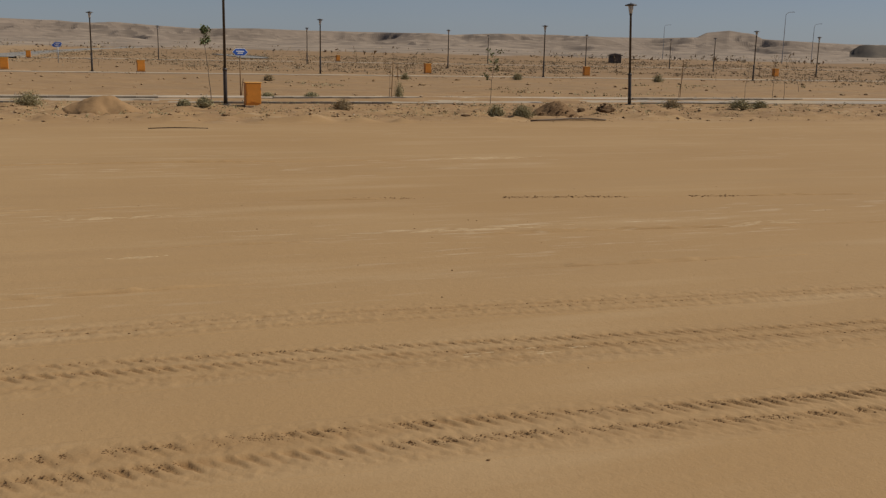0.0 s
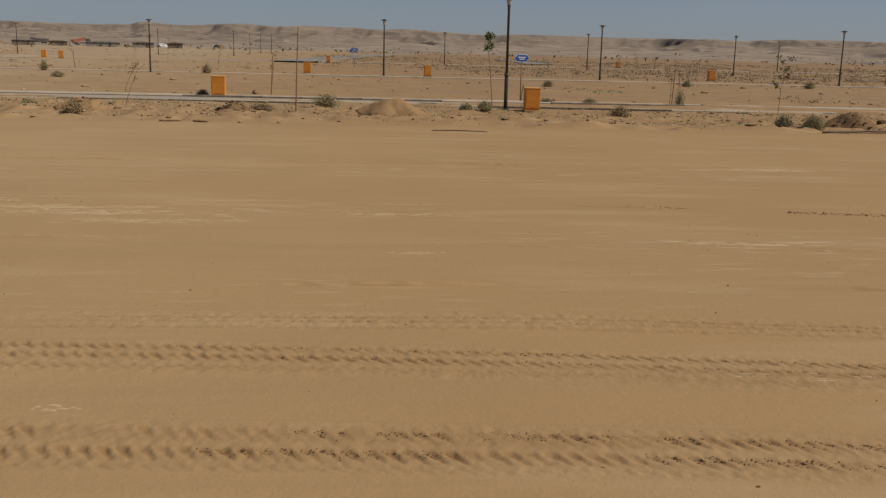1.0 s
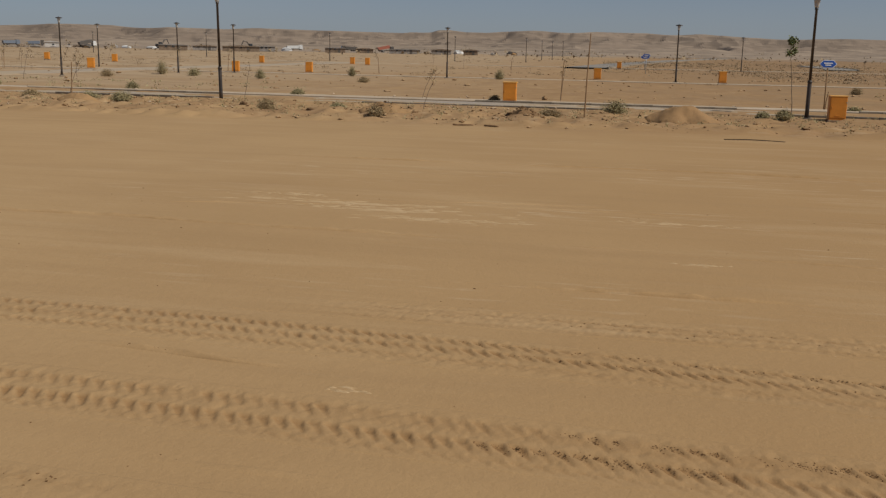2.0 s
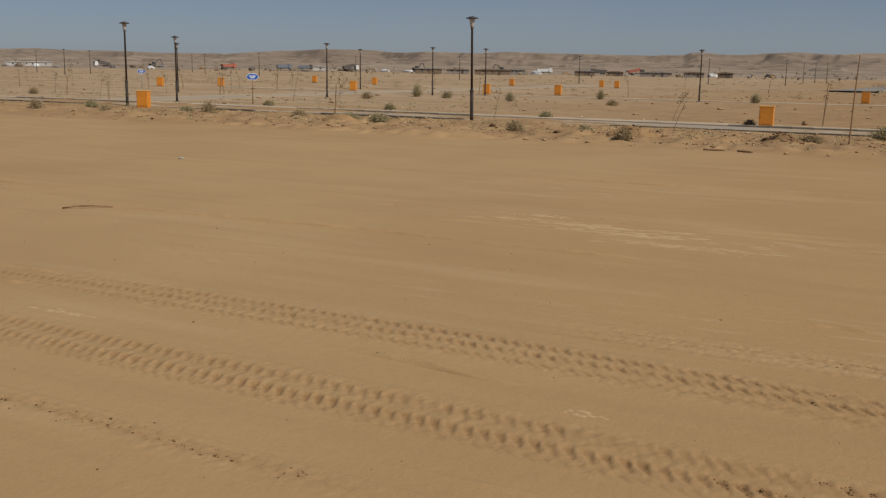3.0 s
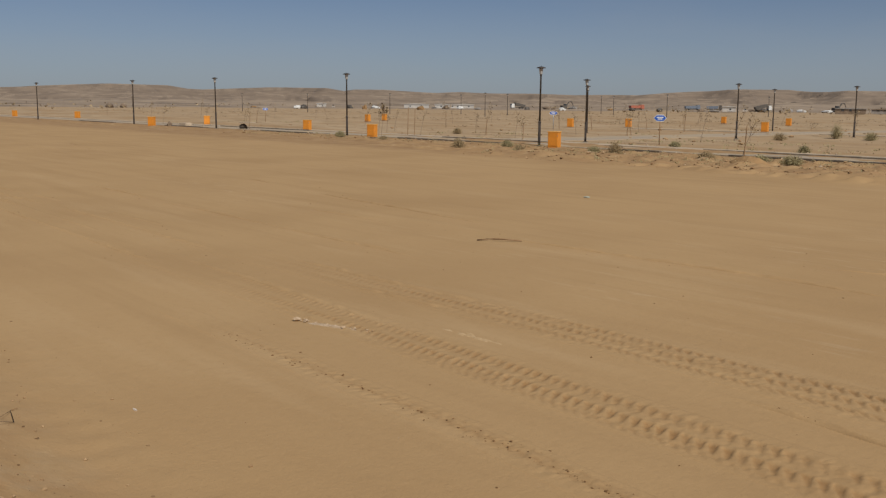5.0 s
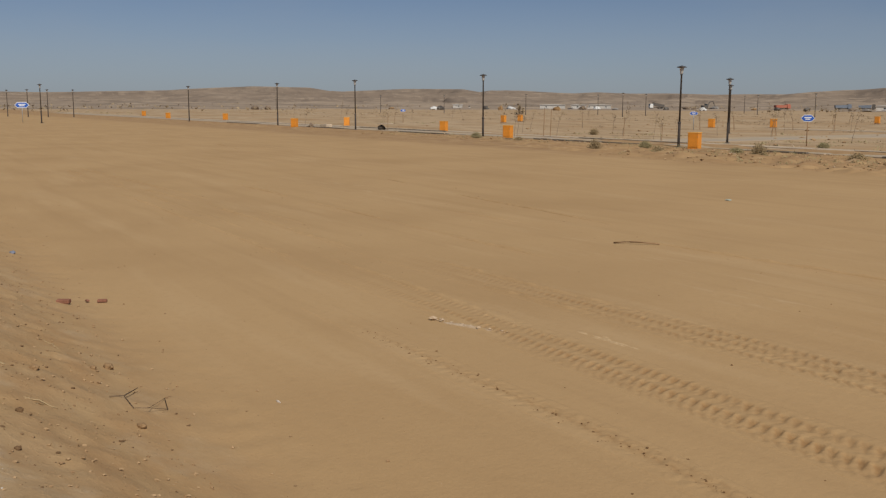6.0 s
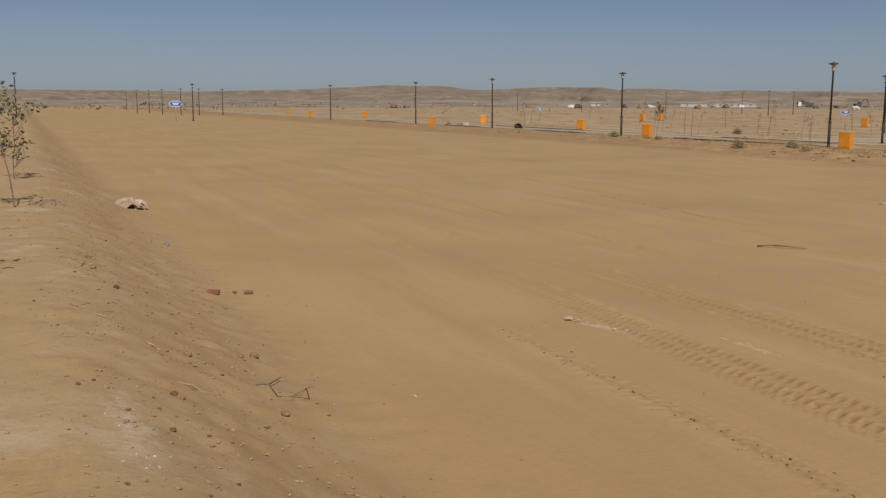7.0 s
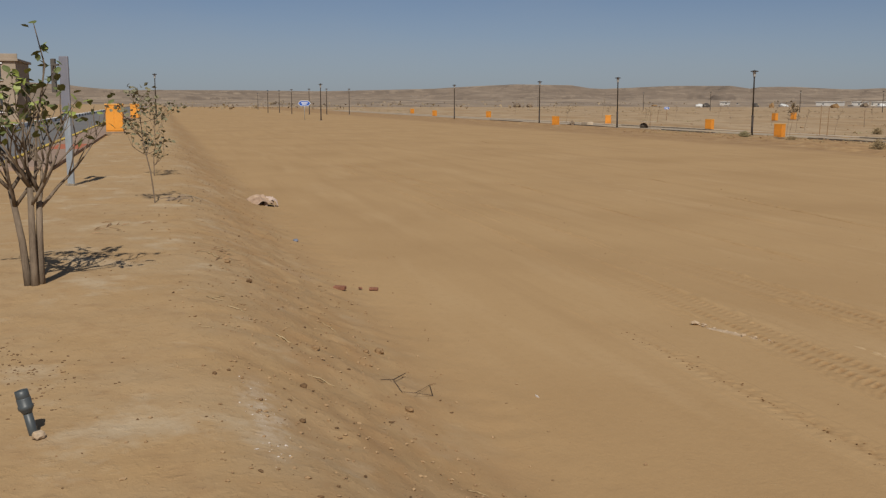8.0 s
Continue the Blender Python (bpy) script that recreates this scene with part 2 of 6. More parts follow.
KIOSK = material("bright_orange_kiosk_paint", (0.76, 0.31, 0.035), 0.5, vary=0.15, vary_scale=1.5)
ORANGE_PALE = material("pale_orange_paint", (0.82, 0.42, 0.09), 0.55, vary=0.15, vary_scale=2)
PLINTH = material("cabinet_plinth", (0.3, 0.22, 0.15), 0.9, vary=0.3)
STEEL = material("dull_steel", (0.35, 0.35, 0.36), 0.4, 0.7, vary=0.3)
BLUE = material("blue_sign_sheet", (0.025, 0.11, 0.48), 0.4, vary=0.15)
WHITE = material("white_sign_sheet", (0.78, 0.79, 0.8), 0.45, vary=0.08)
GREY_POST = material("galvanised_post", (0.4, 0.45, 0.5), 0.45, 0.4, vary=0.2, vary_scale=6)
SIGN_BACK = material("sign_back_aluminium", (0.23, 0.23, 0.27), 0.5, 0.2, vary=0.15)
BARK = material("grey_bark", (0.24, 0.185, 0.135), 0.9, vary=0.45, vary_scale=9, bump=0.5, stretch=(1, 1, 0.25))
STAKE = material("weathered_stake", (0.33, 0.21, 0.115), 0.9, vary=0.4, vary_scale=5, stretch=(1, 1, 0.2))
LEAF = material("olive_leaf", (0.075, 0.095, 0.028), 0.6, vary=0.3, second=(0.17, 0.19, 0.06), vary_scale=3, island=0.6)
LEAF_YOUNG = material("yellow_green_leaf", (0.26, 0.30, 0.07), 0.55, vary=0.3)
LEAF_GREY = material("grey_olive_leaf", (0.13, 0.125, 0.065), 0.7, vary=0.3, second=(0.22, 0.195, 0.115), vary_scale=3, island=0.6)
LEAF_DARK = material("dry_dark_leaf", (0.07, 0.065, 0.035), 0.7, vary=0.3, second=(0.13, 0.11, 0.06), vary_scale=3, island=0.5)
SCRUB = material("grey_green_scrub", (0.27, 0.245, 0.125), 0.9, vary=0.3, second=(0.36, 0.3, 0.175), vary_scale=3, island=0.8)
SCRUB_FAR = material("dark_far_scrub", (0.24, 0.185, 0.115), 0.9, vary=0.3, second=(0.34, 0.26, 0.165), vary_scale=3, island=0.8)
SCRUB_DRY = material("dry_scrub", (0.4, 0.305, 0.175), 0.9, vary=0.3, second=(0.27, 0.2, 0.11), vary_scale=3, island=0.8)
PVC = material("grey_plastic_pipe", (0.065, 0.075, 0.08), 0.45, vary=0.25, vary_scale=8)
BRICK = material("red_brick", (0.29, 0.135, 0.088), 0.9, vary=0.35, vary_scale=12, bump=0.3)
SACK = material("pale_plastic_sack", (0.43, 0.31, 0.21), 0.6, vary=0.35, second=(0.3, 0.2, 0.14), vary_scale=4, bump=0.3, bump_scale=12)
SACK_PALE = material("pale_sack_lining", (0.5, 0.385, 0.32), 0.6, vary=0.3, vary_scale=6)
STRAW = material("dry_straw", (0.5, 0.38, 0.22), 0.9, vary=0.35, vary_scale=9)
WIRE = material("rusty_wire", (0.09, 0.06, 0.04), 0.8, 0.3, vary=0.3)
PAPER = material("white_scrap", (0.68, 0.6, 0.52), 0.7, vary=0.2)
BLUE_SCRAP = material("blue_scrap", (0.2, 0.22, 0.28), 0.6, vary=0.2)
GREEN_SCRAP = material("pale_green_scrap", (0.42, 0.44, 0.36), 0.6, vary=0.2)
GYPSUM = material("gypsum_lump", (0.5, 0.39, 0.28), 0.9, vary=0.3, second=(0.36, 0.25, 0.15), vary_scale=6, bump=0.5, bump_scale=30)
CRUST = material("pale_gypsum_crust", (0.485, 0.352, 0.21), 0.95, vary=0.3, second=(0.435, 0.3, 0.16), vary_scale=3, island=0.6)
DARK_BANK = material("dark_slag_bank", (0.1, 0.085, 0.072), 0.95, vary=0.35, second=(0.16, 0.13, 0.1), vary_scale=0.05, bump=0.4, bump_scale=0.5)
RUBBER = material("black_rubber", (0.025, 0.024, 0.023), 0.8, vary=0.4, second=(0.1, 0.075, 0.05))
PLASTER = material("beige_plaster", (0.36, 0.295, 0.23), 0.9, vary=0.2, vary_scale=0.8, bump=0.1)
GLASS = material("dark_window_glass", (0.04, 0.045, 0.05), 0.12)
SHED = material("weathered_shed", (0.26, 0.195, 0.14), 0.9, vary=0.4, vary_scale=1.5)
SHED_GREY = material("grey_shed_sheet", (0.34, 0.31, 0.28), 0.7, 0.2, vary=0.4, vary_scale=1.5)
MACHINE_DARK = material("dark_machine_paint", (0.11, 0.095, 0.08), 0.6, vary=0.4)
MACHINE_RED = material("red_machine_paint", (0.44, 0.14, 0.085), 0.6, vary=0.3)
MACHINE_WHITE = material("white_machine_paint", (0.7, 0.7, 0.68), 0.5, vary=0.2)
DUSTY_WHITE = material("dusty_white_sheet", (0.5, 0.475, 0.44), 0.7, vary=0.25, vary_scale=0.5)
MACHINE_BLUE = material("blue_machine_paint", (0.17, 0.2, 0.25), 0.6, vary=0.3)


# Small tools for shapes
def part(name, bm, mat, parent=None, label="", smooth=False):
    """Links a bmesh as one mesh object, under a thing or a part if one is given."""
    me = bpy.data.meshes.new(name)
    bm.to_mesh(me)
    bm.free()
    me.materials.append(mat)
    if smooth:
        me.polygons.foreach_set("use_smooth", [True] * len(me.polygons))
    ob = new(name, me)
    ob.parent = parent
    return tagged(ob, label)


def thing(name, x, y, z=0.0, turn=0.0, label="", category="", group="", kind=""):
    ob = new(name)
    ob.empty_display_size = 0.2
    ob.matrix_basis = pose(x, y, z, 0, 0, turn)
    return tagged(ob, label, category, group, kind)


def box(bm, centre, size, bevel=0.0, m=None):
    made = bmesh.ops.create_cube(bm, size=1.0, matrix=(m or Matrix()) @ Matrix.Translation(centre) @ Matrix.Diagonal((*size, 1)))
    if bevel:
        edges = list({e for v in made["verts"] for e in v.link_edges})
        bmesh.ops.bevel(bm, geom=edges, offset=bevel, segments=2, affect="EDGES", profile=0.6)
    return bm


def boxed(centre, size, bevel=0.0, m=None):
    return box(bmesh.new(), centre, size, bevel, m)


def tube(bm, points, radii, seg=8):
    """A tapering tube along points, capped at both ends."""
    rings, points = [], [Vector(p) for p in points]
    for i, p in enumerate(points):
        way = (points[min(i + 1, len(points) - 1)] - points[max(i - 1, 0)]).normalized()
        side = way.orthogonal().normalized() if abs(way.z) < 0.95 else Vector((1, 0, 0))
        side = (side - way * side.dot(way)).normalized()
        other = way.cross(side)
        r = radii[i] if isinstance(radii, (list, tuple)) else radii
        rings.append([bm.verts.new(p + r * (math.cos(a) * side + math.sin(a) * other)) for a in (2 * math.pi * k / seg for k in range(seg))])
    for a, b in zip(rings, rings[1:]):
        for k in range(seg):
            bm.faces.new((a[k], a[(k + 1) % seg], b[(k + 1) % seg], b[k]))
    bm.faces.new(rings[0][::-1]), bm.faces.new(rings[-1])
    return bm


def tubed(points, radii, seg=8):
    return tube(bmesh.new(), points, radii, seg)


def lathe(profile, seg=16):
    bm = bmesh.new()
    rings = [[bm.verts.new((r * math.cos(2 * math.pi * k / seg), r * math.sin(2 * math.pi * k / seg), z)) for k in range(seg)] for r, z in profile]
    for a, b in zip(rings, rings[1:]):
        for k in range(seg):
            bm.faces.new((a[k], a[(k + 1) % seg], b[(k + 1) % seg], b[k]))
    bm.faces.new(rings[0][::-1]), bm.faces.new(rings[-1])
    return bm


def plate(outline, thick, m=None):
    """A flat outline in x and z, given thickness along y."""
    bm = bmesh.new()
    front = [bm.verts.new((x, -thick / 2, z)) for x, z in outline]
    rear = [bm.verts.new((x, thick / 2, z)) for x, z in outline]
    bm.faces.new(front), bm.faces.new(rear[::-1])
    n = len(outline)
    for k in range(n):
        bm.faces.new((front[k], rear[k], rear[(k + 1) % n], front[(k + 1) % n]))
    bmesh.ops.recalc_face_normals(bm, faces=bm.faces)
    if m:
        bm.transform(m)
    return bm


def lump(size, seed, rough=0.25, sub=2, freq=1.6):
    """An uneven stone, clod or heap."""
    bm = bmesh.new()
    bmesh.ops.create_icosphere(bm, subdivisions=sub, radius=1.0)
    for v in bm.verts:
        d = noise.noise(v.co * freq + Vector((seed * 7.3, seed * 1.7, 0))) + 0.5 * noise.noise(v.co * freq * 2.7 + Vector((0, seed * 3.1, 5)))
        v.co *= 1 + rough * d
        v.co = Vector((v.co.x * size[0], v.co.y * size[1], v.co.z * size[2]))
    return bm


def joined(name, chunks, mat, parent=None, label="", category="", kind="stuff"):
    """Many small shapes, given as (vertices, faces) arrays, in one mesh."""
    verts, faces, base = [], [], 0
    for v, f in chunks:
        verts.append(np.asarray(v))
        faces += [tuple(i + base for i in q) for q in f]
        base += len(v)
    me = bpy.data.meshes.new(name)
    me.from_pydata(np.concatenate(verts).tolist(), [], faces)
    me.materials.append(mat)
    ob = new(name, me)
    ob.parent = parent
    return tagged(ob, label, category, "", kind)


rng = np.random.default_rng(7)
STONE_SHAPE = (np.array([(1, 0, 0), (-1, 0, 0), (0, 1, 0), (0, -1, 0), (0, 0, 1), (0, 0, -1), (.62, .62, .5), (-.6, .6, .45), (-.62, -.55, .5), (.6, -.6, .4)], float),
               [(0, 6, 4, 9), (6, 2, 7, 4), (7, 1, 8, 4), (8, 3, 9, 4), (0, 2, 6), (2, 1, 7), (1, 3, 8), (3, 0, 9), (0, 5, 2), (2, 5, 1), (1, 5, 3), (3, 5, 0)])


def pebble(x, y, z, r):
    v = STONE_SHAPE[0] * (1 + rng.uniform(-0.3, 0.3, (10, 3))) * np.array([r * rng.uniform(0.8, 1.4), r * rng.uniform(0.7, 1.1), r * rng.uniform(0.45, 0.8)])
    a = rng.uniform(0, 6.283)
    c, s = math.cos(a), math.sin(a)
    v = v @ np.array([[c, s, 0], [-s, c, 0], [0, 0, 1]])
    return v + np.array([x, y, z + r * 0.2]), STONE_SHAPE[1]


# The lie of the land
def value_noise(x, y, seed=0):
    xi, yi = np.floor(x), np.floor(y)
    u, v = x - xi, y - yi
    u, v = u * u * (3 - 2 * u), v * v * (3 - 2 * v)

    def h(a, b):
        k = np.sin(a * 127.1 + b * 311.7 + seed * 74.7) * 43758.5453
        return k - np.floor(k)

    return (h(xi, yi) * (1 - u) + h(xi + 1, yi) * u) * (1 - v) + (h(xi, yi + 1) * (1 - u) + h(xi + 1, yi + 1) * u) * v - 0.5


def ramp(x, a, b):
    t = np.clip((x - a) / (b - a), 0, 1)
    return t * t * (3 - 2 * t)


STRIP_Z, ROAD_Z = 0.75, 0.62


def land(x, y):
    """Height of the ground: raised strip, bank, graded plot, rough verge, far plots."""
    x, y = np.asarray(x, float), np.asarray(y, float)
    edge = 0.45 + 0.3 * value_noise(x * 0.35, x * 0 + 3, 5) + 0.06 * value_noise(x * 1.6, x * 0, 8)
    bank = 1 - ramp(y, edge - 0.45, edge + 2.0 + 0.3 * value_noise(x * 0.5, x * 0, 2))
    z = STRIP_Z * bank
    z = z - (STRIP_Z - ROAD_Z) * (1 - ramp(y, -2.9, -2.7))
    near = ramp(y, -2.4, -1.8) * (1 - ramp(y, 2.2, 3.2))
    on_bank = 4 * bank * (1 - bank)
    z = z + near * (0.03 * value_noise(x * 0.8, y * 0.8, 1) + 0.02 * value_noise(x * 5, y * 5, 2)) + on_bank * (0.025 * value_noise(x * 2.1, y * 3.3, 3) + 0.03 * value_noise(x * 6.5, y * 6.5, 16) + 0.03 * value_noise(x * 11, y * 11, 4))
    plot = ramp(y, 2.5, 4)
    z = z + plot * (0.03 * value_noise(x * 0.13, y * 0.3, 6))
    y0 = 31.2 + 2.0 * value_noise(x * 0.12, x * 0, 9) + ramp(-x, 36, 62) * 6.5
    verge = ramp(y, y0, y0 + 0.7) * (1 - ramp(y, 40.2, 41.2))
    z = z + verge * (0.05 + ramp(38.5 - y, 0, 3) * 0.3 * np.clip(value_noise(x * 0.45, y * 0.6, 11) + 0.05, 0, 1) + 0.2 * value_noise(x * 1.7, y * 1.7, 12) + 0.09 * value_noise(x * 3.4, y * 3.4, 13))
    drift = ramp(y, 41.6, 42.6) * (1 - ramp(y, 47.6, 49)) * ramp(x, -82, -66)
    z = z + drift * (0.18 * np.clip(value_noise(x * 0.11, y * 0.5, 51) + 0.45 * value_noise(x * 0.5, y * 1.1, 52) + 0.2 * value_noise(x * 2.1, y * 2.3, 53) + 0.03, -0.3, 0.6))
    far = ramp(y, 47.5, 51) * (1 - ramp(y, 81.5, 82.5) * (1 - ramp(y, 85, 86))) * (1 - ramp(y, 146, 147) * (1 - ramp(y, 152, 153))) * (1 - ramp(x, -54, -53) * (1 - ramp(x, -47, -46)))
    z = z + far * (0.16 * value_noise(x * 0.2, y * 0.25, 14) + 0.1 * value_noise(x * 0.7, y * 0.7, 15) + 0.3 * np.clip(value_noise(x * 0.06, y * 0.4, 17) - 0.2, 0, 1))
    return z


def land_at(x, y):
    return float(land(x, y))


def lines(*runs):
    out = []
    for a, b, step in runs:
        out += list(np.arange(a, b, step))
    return np.array(out + [runs[-1][1]])


def sheet(name, xs, ys, heights, mat, label, kind="structure"):
    gx, gy = np.meshgrid(xs, ys, indexing="ij")
    v = np.stack([gx, gy, heights(gx, gy)], -1).reshape(-1, 3)
    n, k = len(xs), len(ys)
    i = (np.arange(n - 1)[:, None] * k + np.arange(k - 1)[None]).ravel()
    f = np.stack([i, i + k, i + k + 1, i + 1], -1)
    me = bpy.data.meshes.new(name)
    me.from_pydata(v.tolist(), [], f.tolist())
    me.polygons.foreach_set("use_smooth", [True] * len(f))
    me.materials.append(mat)
    return tagged(new(name, me), label, "", "", kind)


gx_lines = lines((-3200, -400, 400), (-400, -120, 20), (-120, -60, 1.0), (-60, -28, 0.3), (-28, -3, 0.09), (-3, 12, 0.25), (12, 40, 0.3), (40, 120, 2.0), (120, 400, 20), (400, 3200, 400))
gy_lines = lines((-3200, -400, 400), (-400, -20, 20), (-20, -3, 1.0), (-3, 3.2, 0.07), (3.2, 9.6, 0.07), (9.6, 12, 0.4), (12, 30, 0.8), (30, 48, 0.2), (48, 60, 0.6), (60, 110, 2.0), (110, 400, 15), (400, 3200, 400))
LINE_A = [(-40, 7.2), (-26, 7.6), (-20, 7.75), (-15, 7.6), (-11.3, 7.65), (-8.5, 7.78), (-4.2, 7.78), (-2.1, 7.7), (-0.3, 7.62), (1.85, 7.46), (3.4, 7.29), (6, 7.0), (16, 6.1)]
LINE_B = [(-40, 6.6), (-26, 6.5), (-15, 6.25), (-8, 6.08), (-3.4, 5.99), (-1.2, 5.92), (1.15, 5.81), (2.6, 5.71), (4.7, 5.46), (14, 4.6)]
LINE_C = [(-4, 8.75), (1.3, 8.8), (3.8, 8.6), (7, 8.3), (14, 7.6)]
LINE_D = [(-11, 4.75), (-7.2, 4.66), (-6.2, 4.7), (-5.2, 4.69), (-4.3, 4.63), (-2, 4.58)]
TRACKS = ((-16, 15, LINE_A, 1.0), (-15, 13, LINE_B, 0.95), (-4, 14, LINE_C, 0.76), (-11, -2, LINE_D, 0.5))  # from x, to x, line, width


def track_y(x, line):
    return np.interp(x, [p[0] for p in line], [p[1] for p in line])


def ground_height(x, y):
    """The lie of the land, sunk where the tyre tracks are pressed in."""
    z = land(x, y)
    for x0, x1, line, width in TRACKS:
        off = np.abs(y - track_y(x, line))
        z = z - 0.09 * (1 - ramp(off, width / 2 - 0.22, width / 2 - 0.1)) * ramp(x, x0 + 0.3, x0 + 0.6) * (1 - ramp(x, x1 - 0.6, x1 - 0.3))
    return z


sheet("ground", gx_lines, gy_lines, ground_height, SAND, "graded ochre desert sand with tyre marks and pale streaks")

# Hills: low eroded mesas round the plain; bearing from +y (to the left), height in degrees above the eye
HILL_TOPS = ((-60, .6), (-44, .66), (-41.9, .67), (-39, .79), (-37.5, .86), (-37, 1.13), (-35.7, 1.32), (-34.5, 1.17), (-34, .9), (-32, .82), (-29, .82), (-26.3, .89), (-22.8, .89), (-20.2, .78), (-18.9, .92), (-12.4, .91), (-7.4, .88), (-4.3, .86), (-2.5, .95), (-1.2, 1.05), (2.3, 1.03), (4.3, 1.06),
             (7.5, 1.1), (9, 1.02), (10.6, .91), (11.8, .92), (12.8, 1.03), (13.4, 1.0), (13.8, .87), (15.4, .81), (20.2, .86), (23.8, .92), (25.4, .82), (29.9, .89), (33.9, .92), (36.7, .84), (38.2, .75), (39.6, .61), (43.2, .55), (46.8, .66), (49.8, .71), (51.1, .63), (52, .64), (54.3, .77), (56, .77), (56.6, .68),
             (57.6, .84), (61, .84), (63.7, .72), (64.6, .68), (65.4, .72), (66.5, .9), (69.5, .95), (71.4, .88), (74, .74), (79, .63), (85, .6), (91.5, .6), (93, .72), (97, 1.0), (120, 1.3))
az = np.arange(-75, 125, 0.11)
rad = np.concatenate([np.arange(330, 900, 30), np.arange(900, 1700, 12.5), np.arange(1700, 2300, 150)])
top = np.interp(az, [a for a, _ in HILL_TOPS], [e for _, e in HILL_TOPS])


def hill_height(a, r, peak):
    """Foot slopes, terraces cut by gullies, and a steep scarp under a level rim."""
    wx, wy = -np.sin(np.radians(a)) * r, np.cos(np.radians(a)) * r
    gully = np.abs(value_noise(wx / 130, wy / 130, 31)) + 0.5 * np.abs(value_noise(wx / 48, wy / 48, 32)) + 0.45 * np.abs(value_noise(wx / 21, wy / 21, 33))
    spur = 170 * value_noise(a / 2.6, r * 0, 41) + 40 * value_noise(a / 0.9 + r / 300, r * 0, 42) + 16 * value_noise(a / 0.33 + r / 90, r / 60, 43)
    rim = 1360 + 240 * value_noise(a / 7, r * 0, 34) + spur
    terrace = rim - 270 + 120 * value_noise(a / 1.7, r * 0, 44)
    rise = 0.22 * ramp(r, 380, 1000) + 0.2 * ramp(r, terrace - 70, terrace) * (1 + value_noise(a / 3, r * 0, 40)) + 0.22 * ramp(r, rim - 330, rim - 120) + 0.36 * ramp(r, rim - 190, rim)
    full = (np.tan(np.radians(peak)) * rim + 2.5) * np.minimum(rise, 1.0)
    cut = np.clip(1 - 0.8 * gully * (1 - ramp(r, rim - 110, rim)), 0, 1)
    return full * cut + ramp(r, 380, 500) * (1 - ramp(r, rim - 60, rim)) * 1.6 * value_noise(wx / 22, wy / 22, 35) - 0.9 * (1 - ramp(r, 330, 420))


A, R = np.meshgrid(az, rad, indexing="ij")
H = hill_height(A, R, top[:, None] + 0 * R)
V = np.stack([-np.sin(np.radians(A)) * R, np.cos(np.radians(A)) * R, H], -1).reshape(-1, 3)
n_r = len(rad)
idx = (np.arange(len(az) - 1)[:, None] * n_r + np.arange(n_r - 1)[None]).ravel()
me = bpy.data.meshes.new("hills")
me.from_pydata(V.tolist(), [], np.stack([idx, idx + 1, idx + n_r + 1, idx + n_r], -1).tolist())
me.materials.append(HILL)
tagged(new("hills", me), "low eroded tan desert hills with flat tops", "", "", "structure")


# Tyre tracks: lug prints pressed into the sand along gently curving lines
LUG_ROWS = ((0.24, 0.075, 0.0, 0.9, 1.0), (0.0, 0.08, 0.45, 1.0, 1.0), (-0.25, 0.065, 0.1, 0.6, 1.3))
TWO_ROWS = ((0.16, 0.1, 0.0, 1.0, 1.0), (-0.15, 0.1, 0.5, 1.0, 1.0), (-0.34, 0.06, 0.2, 0.4, 1.3))
FAINT_ROWS = ((0.08, 0.045, 0.0, 0.8, 1.3), (-0.05, 0.04, 0.4, 0.6, 1.3), (-0.25, 0.045, 0.3, 0.5, 1.3))
ONE_ROW = ((0.0, 0.04, 0.0, 0.6, 1.0), (0.08, 0.03, 0.5, 0.3, 1.0))


